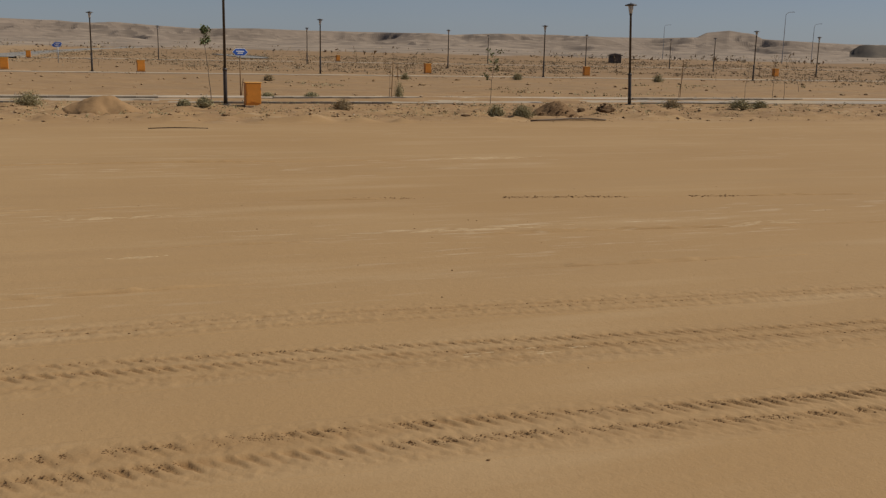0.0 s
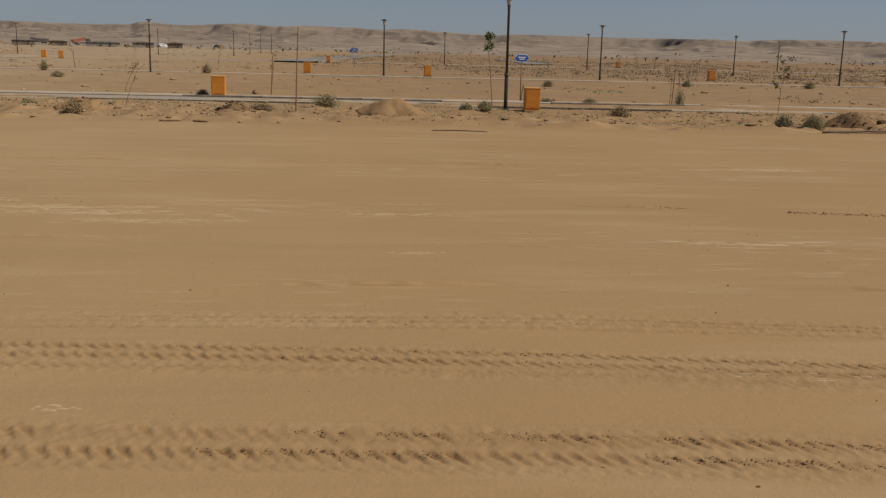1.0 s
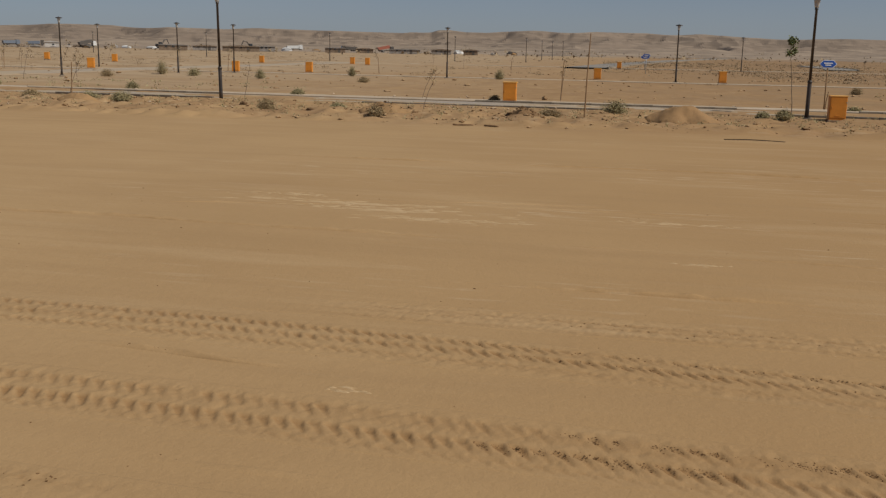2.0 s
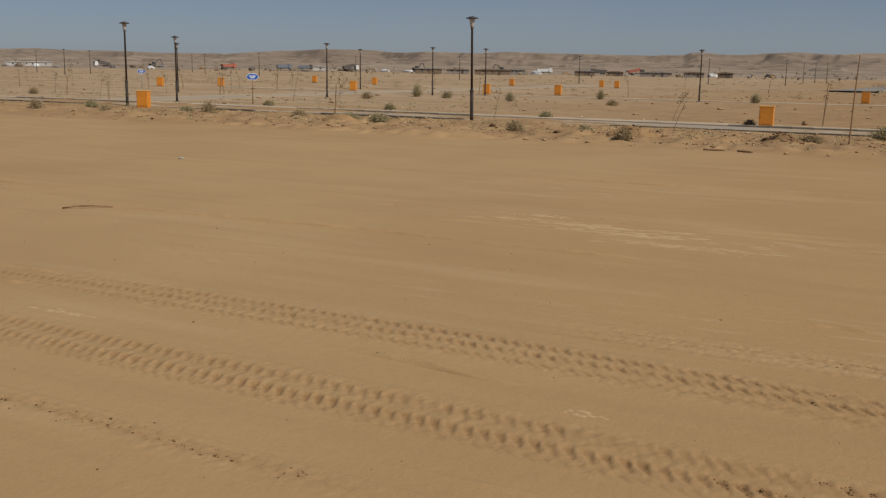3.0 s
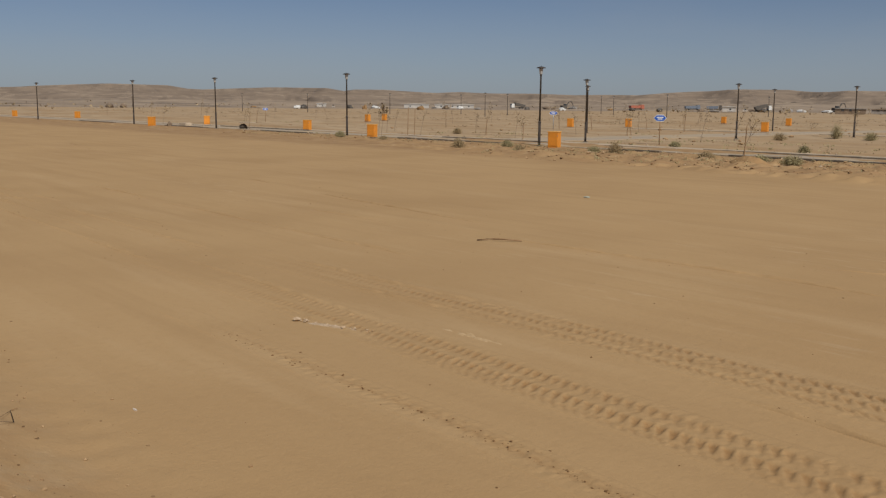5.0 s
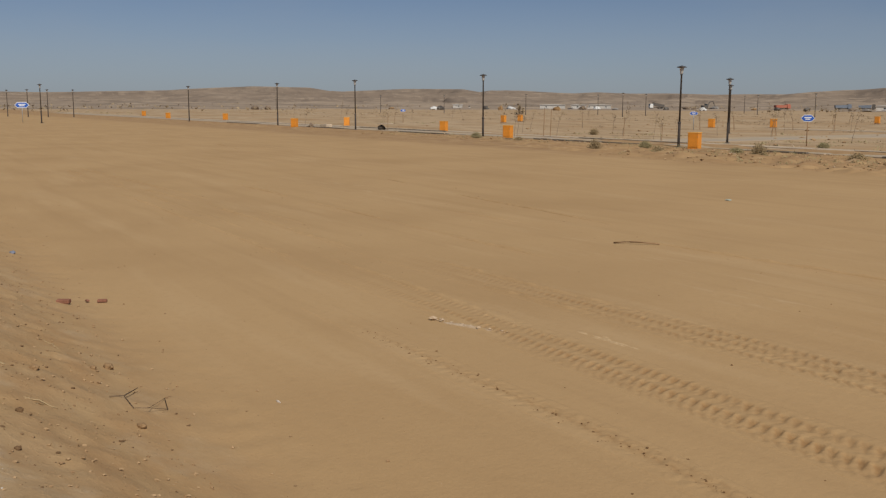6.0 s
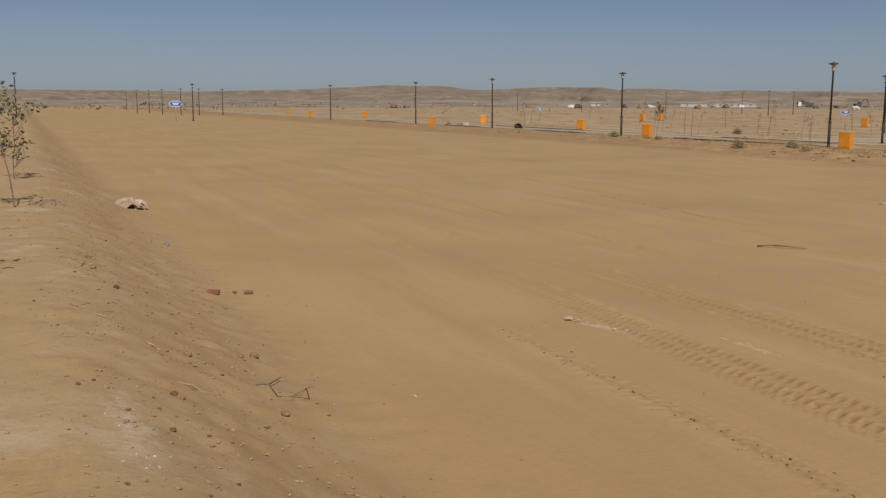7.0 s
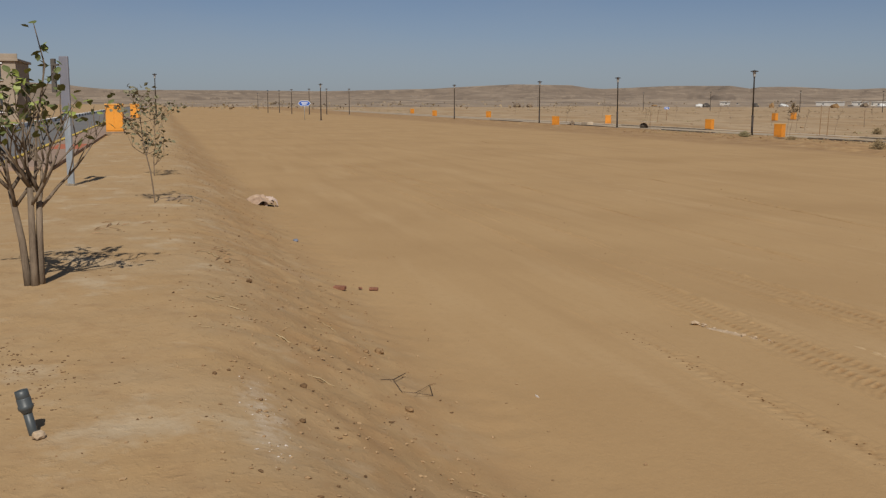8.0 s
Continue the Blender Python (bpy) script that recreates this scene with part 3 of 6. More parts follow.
def tyre_track(x0, x1, line, width, pitch, depth, label, seed, rows, fade):
    """rows: offset across, half length across, shift along, strength, slant of each row of wedge-shaped lug prints."""
    xs, vs = np.arange(x0, x1, 0.014), np.linspace(-width / 2, width / 2, int(width / 0.021))
    gx, gv = np.meshgrid(xs, vs, indexing="ij")
    gy = track_y(gx, line) + gv
    alive = ramp(gx, x0, x0 + fade[0]) * (1 - ramp(gx, x1 - fade[1], x1))
    print_depth = 0 * gx
    rim = 0 * gx
    for k, (row, half, shift, strong, slant) in enumerate(rows):
        drift = 0.02 * value_noise(gx * 0.6, gx * 0 + 5 * k, seed)
        off = gv - row - drift
        q = np.clip(off / half, -1.6, 1.6)
        u = gx / pitch + shift + 0.22 * value_noise(gx * 1.1, gx * 0 + k, seed + 7) + 0.5 * slant * q
        cell = np.floor(u)
        p = u - cell - 0.5 + 0.12 * value_noise(cell * 1.3, gx * 0 + k, seed + 12)
        strength = np.clip(0.8 + 0.8 * value_noise(cell * 0.77, gx * 0 + k * 3.1, seed + 8) + 0.9 * value_noise(gx * 0.35, gx * 0 + k, seed + 9), 0.1, 1.2) * strong
        wide = 0.07 + 0.14 * (1 + np.clip(q, -1, 1))
        inside = (1 - ramp(np.abs(p), wide * 0.75, wide + 0.07)) * (1 - ramp(q, 0.85, 1.15)) * ramp(q, -1.25, -0.5)
        print_depth = np.maximum(print_depth, strength * inside * (0.72 + 0.28 * np.clip(q, -1, 1)))
        rim = np.maximum(rim, strength * ramp(q, 0.95, 1.15) * (1 - ramp(q, 1.2, 1.55)))
    rough = 0.01 * value_noise(gx * 14, gv * 14, seed + 5) + 0.006 * value_noise(gx * 31, gv * 31, seed + 6)
    middle = 1 - ramp(np.abs(gv), width / 2 - 0.16, width / 2 - 0.04)
    z = land(gx, gy) + 0.005 + alive * middle * (depth * (0.1 * rim - print_depth) + rough)
    z = z - 0.03 * ramp(np.abs(gv), width / 2 - 0.05, width / 2)
    v = np.stack([gx, gy, z], -1).reshape(-1, 3)
    k = len(vs)
    i = (np.arange(len(xs) - 1)[:, None] * k + np.arange(k - 1)[None]).ravel()
    me = bpy.data.meshes.new("tyre_track")
    me.from_pydata(v.tolist(), [], np.stack([i, i + k, i + k + 1, i + 1], -1).tolist())
    me.polygons.foreach_set("use_smooth", [True] * len(me.polygons))
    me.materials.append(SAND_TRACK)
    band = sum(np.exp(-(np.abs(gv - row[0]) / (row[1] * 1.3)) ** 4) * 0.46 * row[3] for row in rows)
    # Row bands are turned soil; the print_depth term paints shade into the pits.
    soil_pit_shade = alive * np.clip(0.6 * band * (1 + 0.8 * value_noise(gx * 0.9, gv * 3, seed + 11)) + 0.8 * print_depth, 0, 1)
    me.attributes.new("churn_pit_shade", "FLOAT", "POINT").data.foreach_set("value", soil_pit_shade.ravel().astype(np.float32))
    return tagged(new("tyre_track", me), label, "tyre track", "", "stuff")


DEEP, FAINT = "lugged tyre track pressed into ochre sand", "faint lugged tyre track in ochre sand"
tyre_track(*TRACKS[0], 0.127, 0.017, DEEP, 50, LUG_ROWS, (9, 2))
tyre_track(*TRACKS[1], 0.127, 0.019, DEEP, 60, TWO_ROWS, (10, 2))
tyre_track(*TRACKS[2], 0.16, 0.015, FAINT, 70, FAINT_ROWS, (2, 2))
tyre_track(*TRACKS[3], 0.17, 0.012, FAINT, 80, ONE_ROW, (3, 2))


# Wind-worn ruts and broken furrow lines: low crumbling ridges of sand
def furrow(points, width, height, seed, label):
    xs = np.arange(points[0][0], points[-1][0], 0.06)
    vs = np.linspace(-0.5, 0.5, 9)
    gx, gv = np.meshgrid(xs, vs, indexing="ij")
    gy = track_y(gx, points) + gv * width + 0.05 * value_noise(gx * 0.8, gx * 0, seed)
    alive = np.clip(0.35 + 1.9 * value_noise(gx * 0.5, gx * 0, seed + 1), 0, 1) * ramp(gx, xs[0], xs[0] + 1) * (1 - ramp(gx, xs[-1] - 1, xs[-1]))
    ridge = (1 - (2 * np.abs(gv)) ** 2) * alive * (0.7 + value_noise(gx * 6, gv * 4, seed + 2))
    z = land(gx, gy) + height * ridge - 0.012 + 0.012 * (1 - (2 * np.abs(gv)) ** 4)
    v = np.stack([gx, gy, z], -1).reshape(-1, 3)
    i = (np.arange(len(xs) - 1)[:, None] * 9 + np.arange(8)[None]).ravel()
    me = bpy.data.meshes.new("sand_furrow")
    me.from_pydata(v.tolist(), [], np.stack([i, i + 9, i + 10, i + 1], -1).tolist())
    me.polygons.foreach_set("use_smooth", [True] * len(me.polygons))
    me.materials.append(SAND)
    return tagged(new("sand_furrow", me), label, "furrow", "", "stuff")


RUT = "low wind-worn ridge of a wheel rut in sand"
for k, (shift, line) in enumerate(((0.3, LINE_A), (-0.3, LINE_A), (0.3, LINE_B), (-0.25, LINE_B))):
    furrow([(x, y + shift) for x, y in line if x < -5], 0.16, 0.035, 200 + k * 9, RUT)
for k, pts in enumerate(([(2.5, 15.8), (6.7, 15.3), (11.1, 14.6), (14, 14.2)], [(-8, 14.3), (-3, 15.7), (0, 16)], [(-8, 14.0), (-3, 15.3), (1, 15.6)], [(-4, 10.1), (2, 10.25), (9, 10.0)], [(-2, 12.4), (6, 12.2), (14, 11.6)], [(-20, 12), (-8, 12.6), (0, 12.5)],
                         [(-30, 15.5), (-22, 14.2), (-15, 13.5)], [(-9, 21), (0, 21.3), (10, 20.8)], [(-60, 19.6), (-48, 17.5), (-38, 15.6)], [(-5.0, 7.12), (-4.2, 7.07), (-3.4, 6.97), (-2.2, 6.86)], [(-30, 10.2), (-20, 9.9), (-10, 9.6)], [(-3.2, 5.1), (-2.2, 5.11), (-1.4, 5.1)])):
    furrow(pts, 0.14, 0.04, 300 + k * 9, "broken low furrow of crumbling sand on the plot")


# Roads, kerbs and footpaths
def slab(name, x0, x1, y0, y1, z_top, mat, label, thick=0.3, bevel=0.0):
    ob = part(name, boxed(((x0 + x1) / 2, (y0 + y1) / 2, z_top - thick / 2), (x1 - x0, y1 - y0, thick), bevel), mat)
    return tagged(ob, label, "", "", "structure")


def kerb_row(name, label, runs, y, z, size, mats, parent_label_kind="structure"):
    """Kerb stones laid end to end; each stone an object on a shared mesh."""
    owner = tagged(new(name), label, "", "", parent_label_kind)
    shapes = []
    for m in mats:
        me = bpy.data.meshes.new("kerb_stone")
        bm = boxed((0, 0, 0), size, 0.02)
        bm.to_mesh(me)
        bm.free()
        me.materials.append(m)
        shapes.append(me)
    for a, b in runs:
        for i in range(int((b - a) / (size[0] + 0.015))):
            ob = new("kerb_stone", shapes[i % len(shapes)])
            ob.location = (a + (i + 0.5) * (size[0] + 0.015), y + rng.uniform(-0.006, 0.006), z + rng.uniform(-0.012, 0.004))
            ob.parent = owner
    return owner


slab("road_far", -260, 140, 42.35, 45.5, 0.035, DUSTROAD, "sand-dusted grey street behind the graded plot")
slab("pavement_far", -260, 140, 45.72, 47.4, 0.07, PATH_PALE, "pale footpath along the far side of the street")
slab("path_middle", -70, 110, 82.8, 84.6, 0.04, PATH_PALE, "pale footpath between the far plots", 0.5)
slab("path_distant", -90, 140, 148, 151, 0.05, PATH_PALE, "pale footpath among the distant plots", 0.6)
slab("road_side", -52.5, -47.5, 47, 150, 0.03, DUSTROAD, "sand-dusted side street running between plots", 0.5)
slab("boulevard", -420, 60, -9.7, -4.75, ROAD_Z + 0.03, BOULEVARD, "grey asphalt boulevard beside the planting strip")
slab("pavement_near", -420, -29, -4.5, -3.1, STRIP_Z - 0.02, PAVER, "pinkish paved footpath along the boulevard")
slab("pavement_band", -44, -39.5, -4.3, -3.15, STRIP_Z - 0.015, PAVER_RED, "red paver band across the footpath", 0.3)
slab("median", -420, 60, -13.5, -9.95, STRIP_Z, SAND, "sandy median of the boulevard")
kerb_row("kerb_yellow", "yellow painted kerb along the boulevard footpath", [(-150, -12)], -4.62, STRIP_Z - 0.1, (0.9, 0.2, 0.26), [KERB_YELLOW])
kerb_row("kerb_median", "black and white painted kerb of the boulevard median", [(-190, -24)], -9.86, STRIP_Z - 0.02, (1.6, 0.5, 0.44), [KERB_WHITE, KERB_WHITE, KERB_DARK])
kerb_row("kerb_street", "dark weathered kerb along the far street, partly buried in sand", [(-124, -112), (-98, -88), (-78, -68), (-57, -46), (-37, -32.5), (-29, -20.2), (-13.5, -2.5), (4.5, 13), (25.5, 33)], 42.22, -0.02, (0.9, 0.2, 0.22), [KERB_DARK])
kerb_row("kerb_opposite", "grey weathered kerb on the far side of the street", [(-92, -74), (-56, -44), (-33, -22), (-9, 3), (8, 16), (27, 38)], 45.6, 0.02, (0.9, 0.18, 0.22), [KERB])


# Street lamps
def street_lamp(x, y, label):
    t = thing("street_lamp", x, y, 0, 0, label, "street lamp", "street lamps of the plots")
    part("footing", boxed((0, 0, -0.08), (0.42, 0.42, 0.2), 0.015), KERB, t)
    part("base_plate", boxed((0, 0, 0.035), (0.28, 0.28, 0.03), 0.006), POLE, t)
    part("lower_shaft", lathe([(0.085, 0.04), (0.08, 0.4), (0.078, 1.42), (0.06, 1.5)], 14), POLE, t, smooth=True)
    part("collar", lathe([(0.083, 1.38), (0.095, 1.42), (0.095, 1.46), (0.07, 1.5)], 14), POLE, t, smooth=True)
    part("shaft", lathe([(0.058, 1.49), (0.05, 4.2), (0.065, 4.22), (0.07, 4.3)], 12), POLE, t, smooth=True)
    part("lantern", lathe([(0.07, 4.3), (0.085, 4.32), (0.125, 4.62), (0.125, 4.65)], 16), LANTERN, t, "frosted white lantern", True)
    cap = part("cap", lathe([(0.1, 4.64), (0.28, 4.66), (0.295, 4.675), (0.27, 4.7), (0.12, 4.75), (0.02, 4.765)], 20), POLE, t, "flat dark disc cap", True)
    part("finial", lathe([(0.02, 4.76), (0.025, 4.78), (0.008, 4.8)], 8), POLE, cap)
    return t


lamp = street_lamp(5.3, 41.3, "dark metal street lamp with disc cap beside the street")
ROW_LABEL = "dark metal street lamp with flat disc cap beside the far street"
for x, y, lean in ((24.5, 41.6, 3.0), (-19.65, 40.75, 0.9), (-42.35, 42.0, 0.3), (-63.2, 41.9, -0.2), (-85.2, 41.75, 0.4), (-104.1, 41.3, 0), (-130.3, 39.1, 0), (-128.4, 20.2, 0)):
    tagged(copy_thing(lamp, pose(x, y, 0, 0, lean, rng.uniform(0, 360))), ROW_LABEL)
tagged(copy_thing(lamp, pose(-114, -0.55, STRIP_Z, 0, 0, 15)), "dark metal street lamp with disc cap on the planting strip")
LOWER = Matrix.Diagonal((0.88, 0.88, 0.88, 1))
for x, y in ((-45.1, 49.1), (-43.9, 64.7), (-41.1, 77.1), (-37.9, 81.3), (-55.0, 87.2), (-18.6, 81.6), (-60, 65.5)):
    tagged(copy_thing(lamp, pose(x, y, 0.02, 0, 0, 30) @ LOWER), "slightly lower dark street lamp with disc cap")
for x, y in ((0.3, 85.8), (19.4, 86.4), (40.2, 84.2), (61, 80.5)):
    tagged(copy_thing(lamp, pose(x, y, 0.02, 0, 0, 70)), "dark metal street lamp with disc cap beside the pale footpath")
FAR_LAMPS = ((-40.4, 127), (-35, 149), (-32.6, 170), (-27.9, 141), (-22.3, 167), (-20, 125), (-11.9, 133), (-3.7, 148), (6.2, 258), (6.8, 267), (7.4, 250), (8.3, 195), (12.4, 195), (19.6, 175), (26.5, 205), (32.5, 249), (38, 210),
             (41, 250), (41.7, 270), (42.5, 150), (47.1, 220), (48.4, 200), (49.8, 244), (53.95, 230), (58.7, 254), (62.4, 270), (68.4, 350), (79.4, 184), (80.7, 184), (81.7, 185), (82.7, 194), (83.4, 215), (84.05, 216), (84.6, 290))
for bearing, d in FAR_LAMPS:
    tagged(copy_thing(lamp, pose(-math.sin(radians(bearing)) * d, math.cos(radians(bearing)) * d, 0.02, 0, 0, bearing)), "distant dark street lamp standing among empty plots")


# Orange utility cabinets
def cabinet(x, y, turn, label, w=0.62, d=0.46, h=0.96):
    t = thing("utility_cabinet", x, y, 0, turn, label, "utility cabinet", "orange utility cabinets")
    part("plinth", boxed((0, 0, -0.03), (w + 0.08, d + 0.08, 0.16), 0.012), PLINTH, t, "dusty concrete plinth")
    part("body", boxed((0, 0, h / 2 + 0.005), (w, d, h - 0.05), 0.012), ORANGE, t)
    part("roof", boxed((0, 0, h - 0.005), (w + 0.05, d + 0.05, 0.04), 0.012), ORANGE_PALE, t, "pale orange lid")
    for s in (1,):
        door = part("door", boxed((0, -d / 2 - 0.006, h / 2 + 0.05), (w * 0.93, 0.018, h - 0.17), 0.006), ORANGE, t)
        part("handle", boxed((-w * 0.36, -d / 2 - 0.024, h * 0.55), (0.014, 0.014, 0.09), 0.003), ORANGE_PALE, door)
        part("hinge", boxed((s * w * 0.475, -d / 2 - 0.012, h * 0.75), (0.02, 0.02, 0.07), 0.004), STEEL, door)
        part("louvre", boxed((0, -d / 2 - 0.018, h * 0.22), (w * 0.3, 0.012, 0.05), 0.004), ORANGE, door)
    return t


cab = cabinet(6.26, 40.35, 2, "orange metal utility cabinet on a plinth beside a lamp")
CAB_LABEL = "orange metal utility cabinet standing on sandy ground"
for x, y, turn in ((-7.5, 46.5, 4), (-39.7, 40.6, 20), (-59.05, 41.35, 24), (-75.8, 46.0, 26), (-95.2, 39.6, 35), (-98.5, 47.2, 60), (4.1, 85.5, 3), (31.2, 91.5, 0), (47.0, 88.5, -5),
                   (38.5, 158.5, 0), (-6.4, 87.5, 2), (-33.2, 87.5, 8), (-53.5, 83.5, 18), (-44, 133, 8), (-41, 130.5, 8), (-72.5, 86, 22), (-114, 82, 20), (-108.1, 75, 15), (-140, 47.4, 30), (-158, 44, 30),
                   (-188, 47.8, 30), (75.6, 95.7, 0), (-82.2, 118, 15), (-55.7, 128.4, 8), (-7.6, 146, 0), (-38.9, 83.8, 12), (-75.0, 79.2, 20), (-68.9, 112.8, 15)):
    tagged(copy_thing(cab, pose(x, y, 0.04 if y > 47 else 0.0, 0, 0, turn)), CAB_LABEL)


# Tall orange kiosks on the boulevard side
def kiosk(x, y, turn, h):
    t = thing("roadside_cabinet", x, y, STRIP_Z, turn, "tall bright orange roadside cabinet beside the boulevard footpath", "utility cabinet", "tall orange roadside cabinets")
    part("plinth", boxed((0, 0, 0.03), (0.98, 0.72, 0.16), 0.015), PLINTH, t)
    part("body", boxed((0, 0, h / 2 + 0.05), (0.9, 0.64, h - 0.1), 0.02), KIOSK, t)
    part("roof", boxed((0, 0, h - 0.02), (0.98, 0.72, 0.06), 0.015), ORANGE_PALE, t)
    for s in (-1, 1):
        door = part("door", boxed((s * 0.22, -0.33, h / 2 + 0.04), (0.42, 0.02, h - 0.26), 0.006), KIOSK, t)
        part("handle", boxed((s * 0.05, -0.35, h * 0.55), (0.018, 0.018, 0.1), 0.004), ORANGE_PALE, door)
    return t


kiosk(-57.2, -2.57, 86, 1.62), kiosk(-101.8, -2.5, 88, 1.5)


# Street name signs
def hexagon(w, h, point):
    return [(-w / 2, 0), (-w / 2 + point, -h / 2), (w / 2 - point, -h / 2), (w / 2, 0), (w / 2 - point, h / 2), (-w / 2 + point, h / 2)]


def street_sign(x, y, z, turn, w, h, height, label):
    t = thing("street_sign", x, y, z, turn, label, "street sign", "blue street signs")
    part("post", tubed([(0, 0.04, -0.1), (0, 0.04, height + h * 0.4)], 0.03, 10), STAKE if w < 0.85 else GREY_POST, t, smooth=True)
    lift = Matrix.Translation((0, 0, height))
    board = part("board", plate(hexagon(w, h, h * 0.5), 0.025, lift), WHITE, t, "white-edged board")
    part("panel", plate(hexagon(w * 0.92, h * 0.82, h * 0.41), 0.006, Matrix.Translation((0, -0.018, height))), BLUE, board, "blue hexagonal panel")
    for k, (bw, bz) in enumerate(((0.5, 0.1), (0.34, -0.14))):
        part("lettering_bar", boxed((0, -0.024, height + bz * h), (w * bw, 0.005, h * 0.14)), WHITE, board)
    return t


street_sign(6.83, 47.6, 0, 8, 0.78, 0.36, 2.1, "blue hexagonal street sign on a slender post")
street_sign(-39.2, 49.5, 0, 38, 0.82, 0.42, 1.72, "blue hexagonal street sign with white edge and lettering")
for x, y, z, turn, w in ((-2.86, 110, 2.1, 0, 0.9), (-70, 71.4, 1.65, 44, 0.85), (-3.8, 140, 1.8, 0, 1.3), (-116, 64, 1.6, 60, 0.8), (-133, 18.7, 2.2, 80, 1.75)):
    street_sign(x, y, 0, turn, w, w * 0.42, z, "distant blue street sign with a white edge")


# Road sign seen from behind on the planting strip
def roadside_sign(x, y):
    t = thing("road_sign", x, y, STRIP_Z, 62, "grey road sign on two galvanised posts beside the boulevard", "road sign")
    for dx, dy, high in ((0.06, 0.0, 2.6), (-0.06, 0.08, 2.3)):
        bm = boxed((dx, dy, high / 2 - 0.1), (0.075, 0.06, high), 0.01)
        post = part("post", bm, GREY_POST, t)
        part("foot", boxed((dx, dy, 0.02), (0.14, 0.12, 0.05), 0.01), KERB, post)
    board = part("board", boxed((0.05, -0.06, 2.13), (0.21, 0.05, 1.15), 0.02), SIGN_BACK, t, "dull grey rounded board")
    for k in (-0.3, 0.3):
        part("clamp", boxed((0.05, -0.02, 2.13 + k), (0.16, 0.05, 0.04), 0.006), STEEL, board)
    part("bracket", boxed((-0.15, -0.02, 2.53), (0.16, 0.16, 0.04), 0.008), MACHINE_DARK, board)
    part("side_board", boxed((-0.25, 0.02, 2.31), (0.1, 0.06, 0.7), 0.012), MACHINE_DARK, board, "dark narrow board")
    return t


roadside_sign(-22.0, -2.06)


# Trees and saplings
def branch(bm, start, way, length, r, depth, tips, rnd, spread=0.55, bend=0.25):
    points, p, d = [start], start.copy(), way.normalized()
    n = 4
    for _ in range(n):
        d = (d + Vector((rnd.uniform(-1, 1), rnd.uniform(-1, 1), rnd.uniform(-0.2, 0.8))) * bend * 0.5).normalized()
        p = p + d * (length / n)
        points.append(p.copy())
    radii = [r * (1 - 0.5 * i / n) for i in range(n + 1)]
    tube(bm, points, radii, 6 if r > 0.012 else 4)
    if depth == 0:
        tips.append((points[-1], d)), tips.append((points[-2], d))
        return
    for k in range(rnd.choice((2, 2, 3))):
        side = Vector((rnd.uniform(-1, 1), rnd.uniform(-1, 1), rnd.uniform(-0.1, 0.6))).normalized()
        branch(bm, points[rnd.choice((2, 3, 4))], (d + side * spread).normalized(), length * rnd.uniform(0.6, 0.85), r * 0.55, depth - 1, tips, rnd, spread, bend)


def leaf_mesh(name, length, width, mat):
    bm = bmesh.new()
    mid = [bm.verts.new((0, length * s, 0.12 * length * math.sin(s * 3.1))) for s in (0, 0.3, 0.65, 1.0)]
    rows = []
    for s in (-1, 1):
        e = [bm.verts.new((s * width * 0.42, length * 0.28, 0.07 * length)), bm.verts.new((s * width * 0.46, length * 0.62, 0.06 * length))]
        bm.faces.new((mid[0], e[0], mid[1])), bm.faces.new((mid[1], e[0], e[1], mid[2])), bm.faces.new((mid[2], e[1], mid[3]))
    me = bpy.data.meshes.new(name)
    bm.to_mesh(me)
    bm.free()
    me.materials.append(mat)
    return me


LEAVES = [leaf_mesh("leaf", 0.115, 0.082, LEAF), leaf_mesh("leaf", 0.08, 0.058, LEAF), leaf_mesh("leaf", 0.095, 0.07, LEAF_YOUNG)]


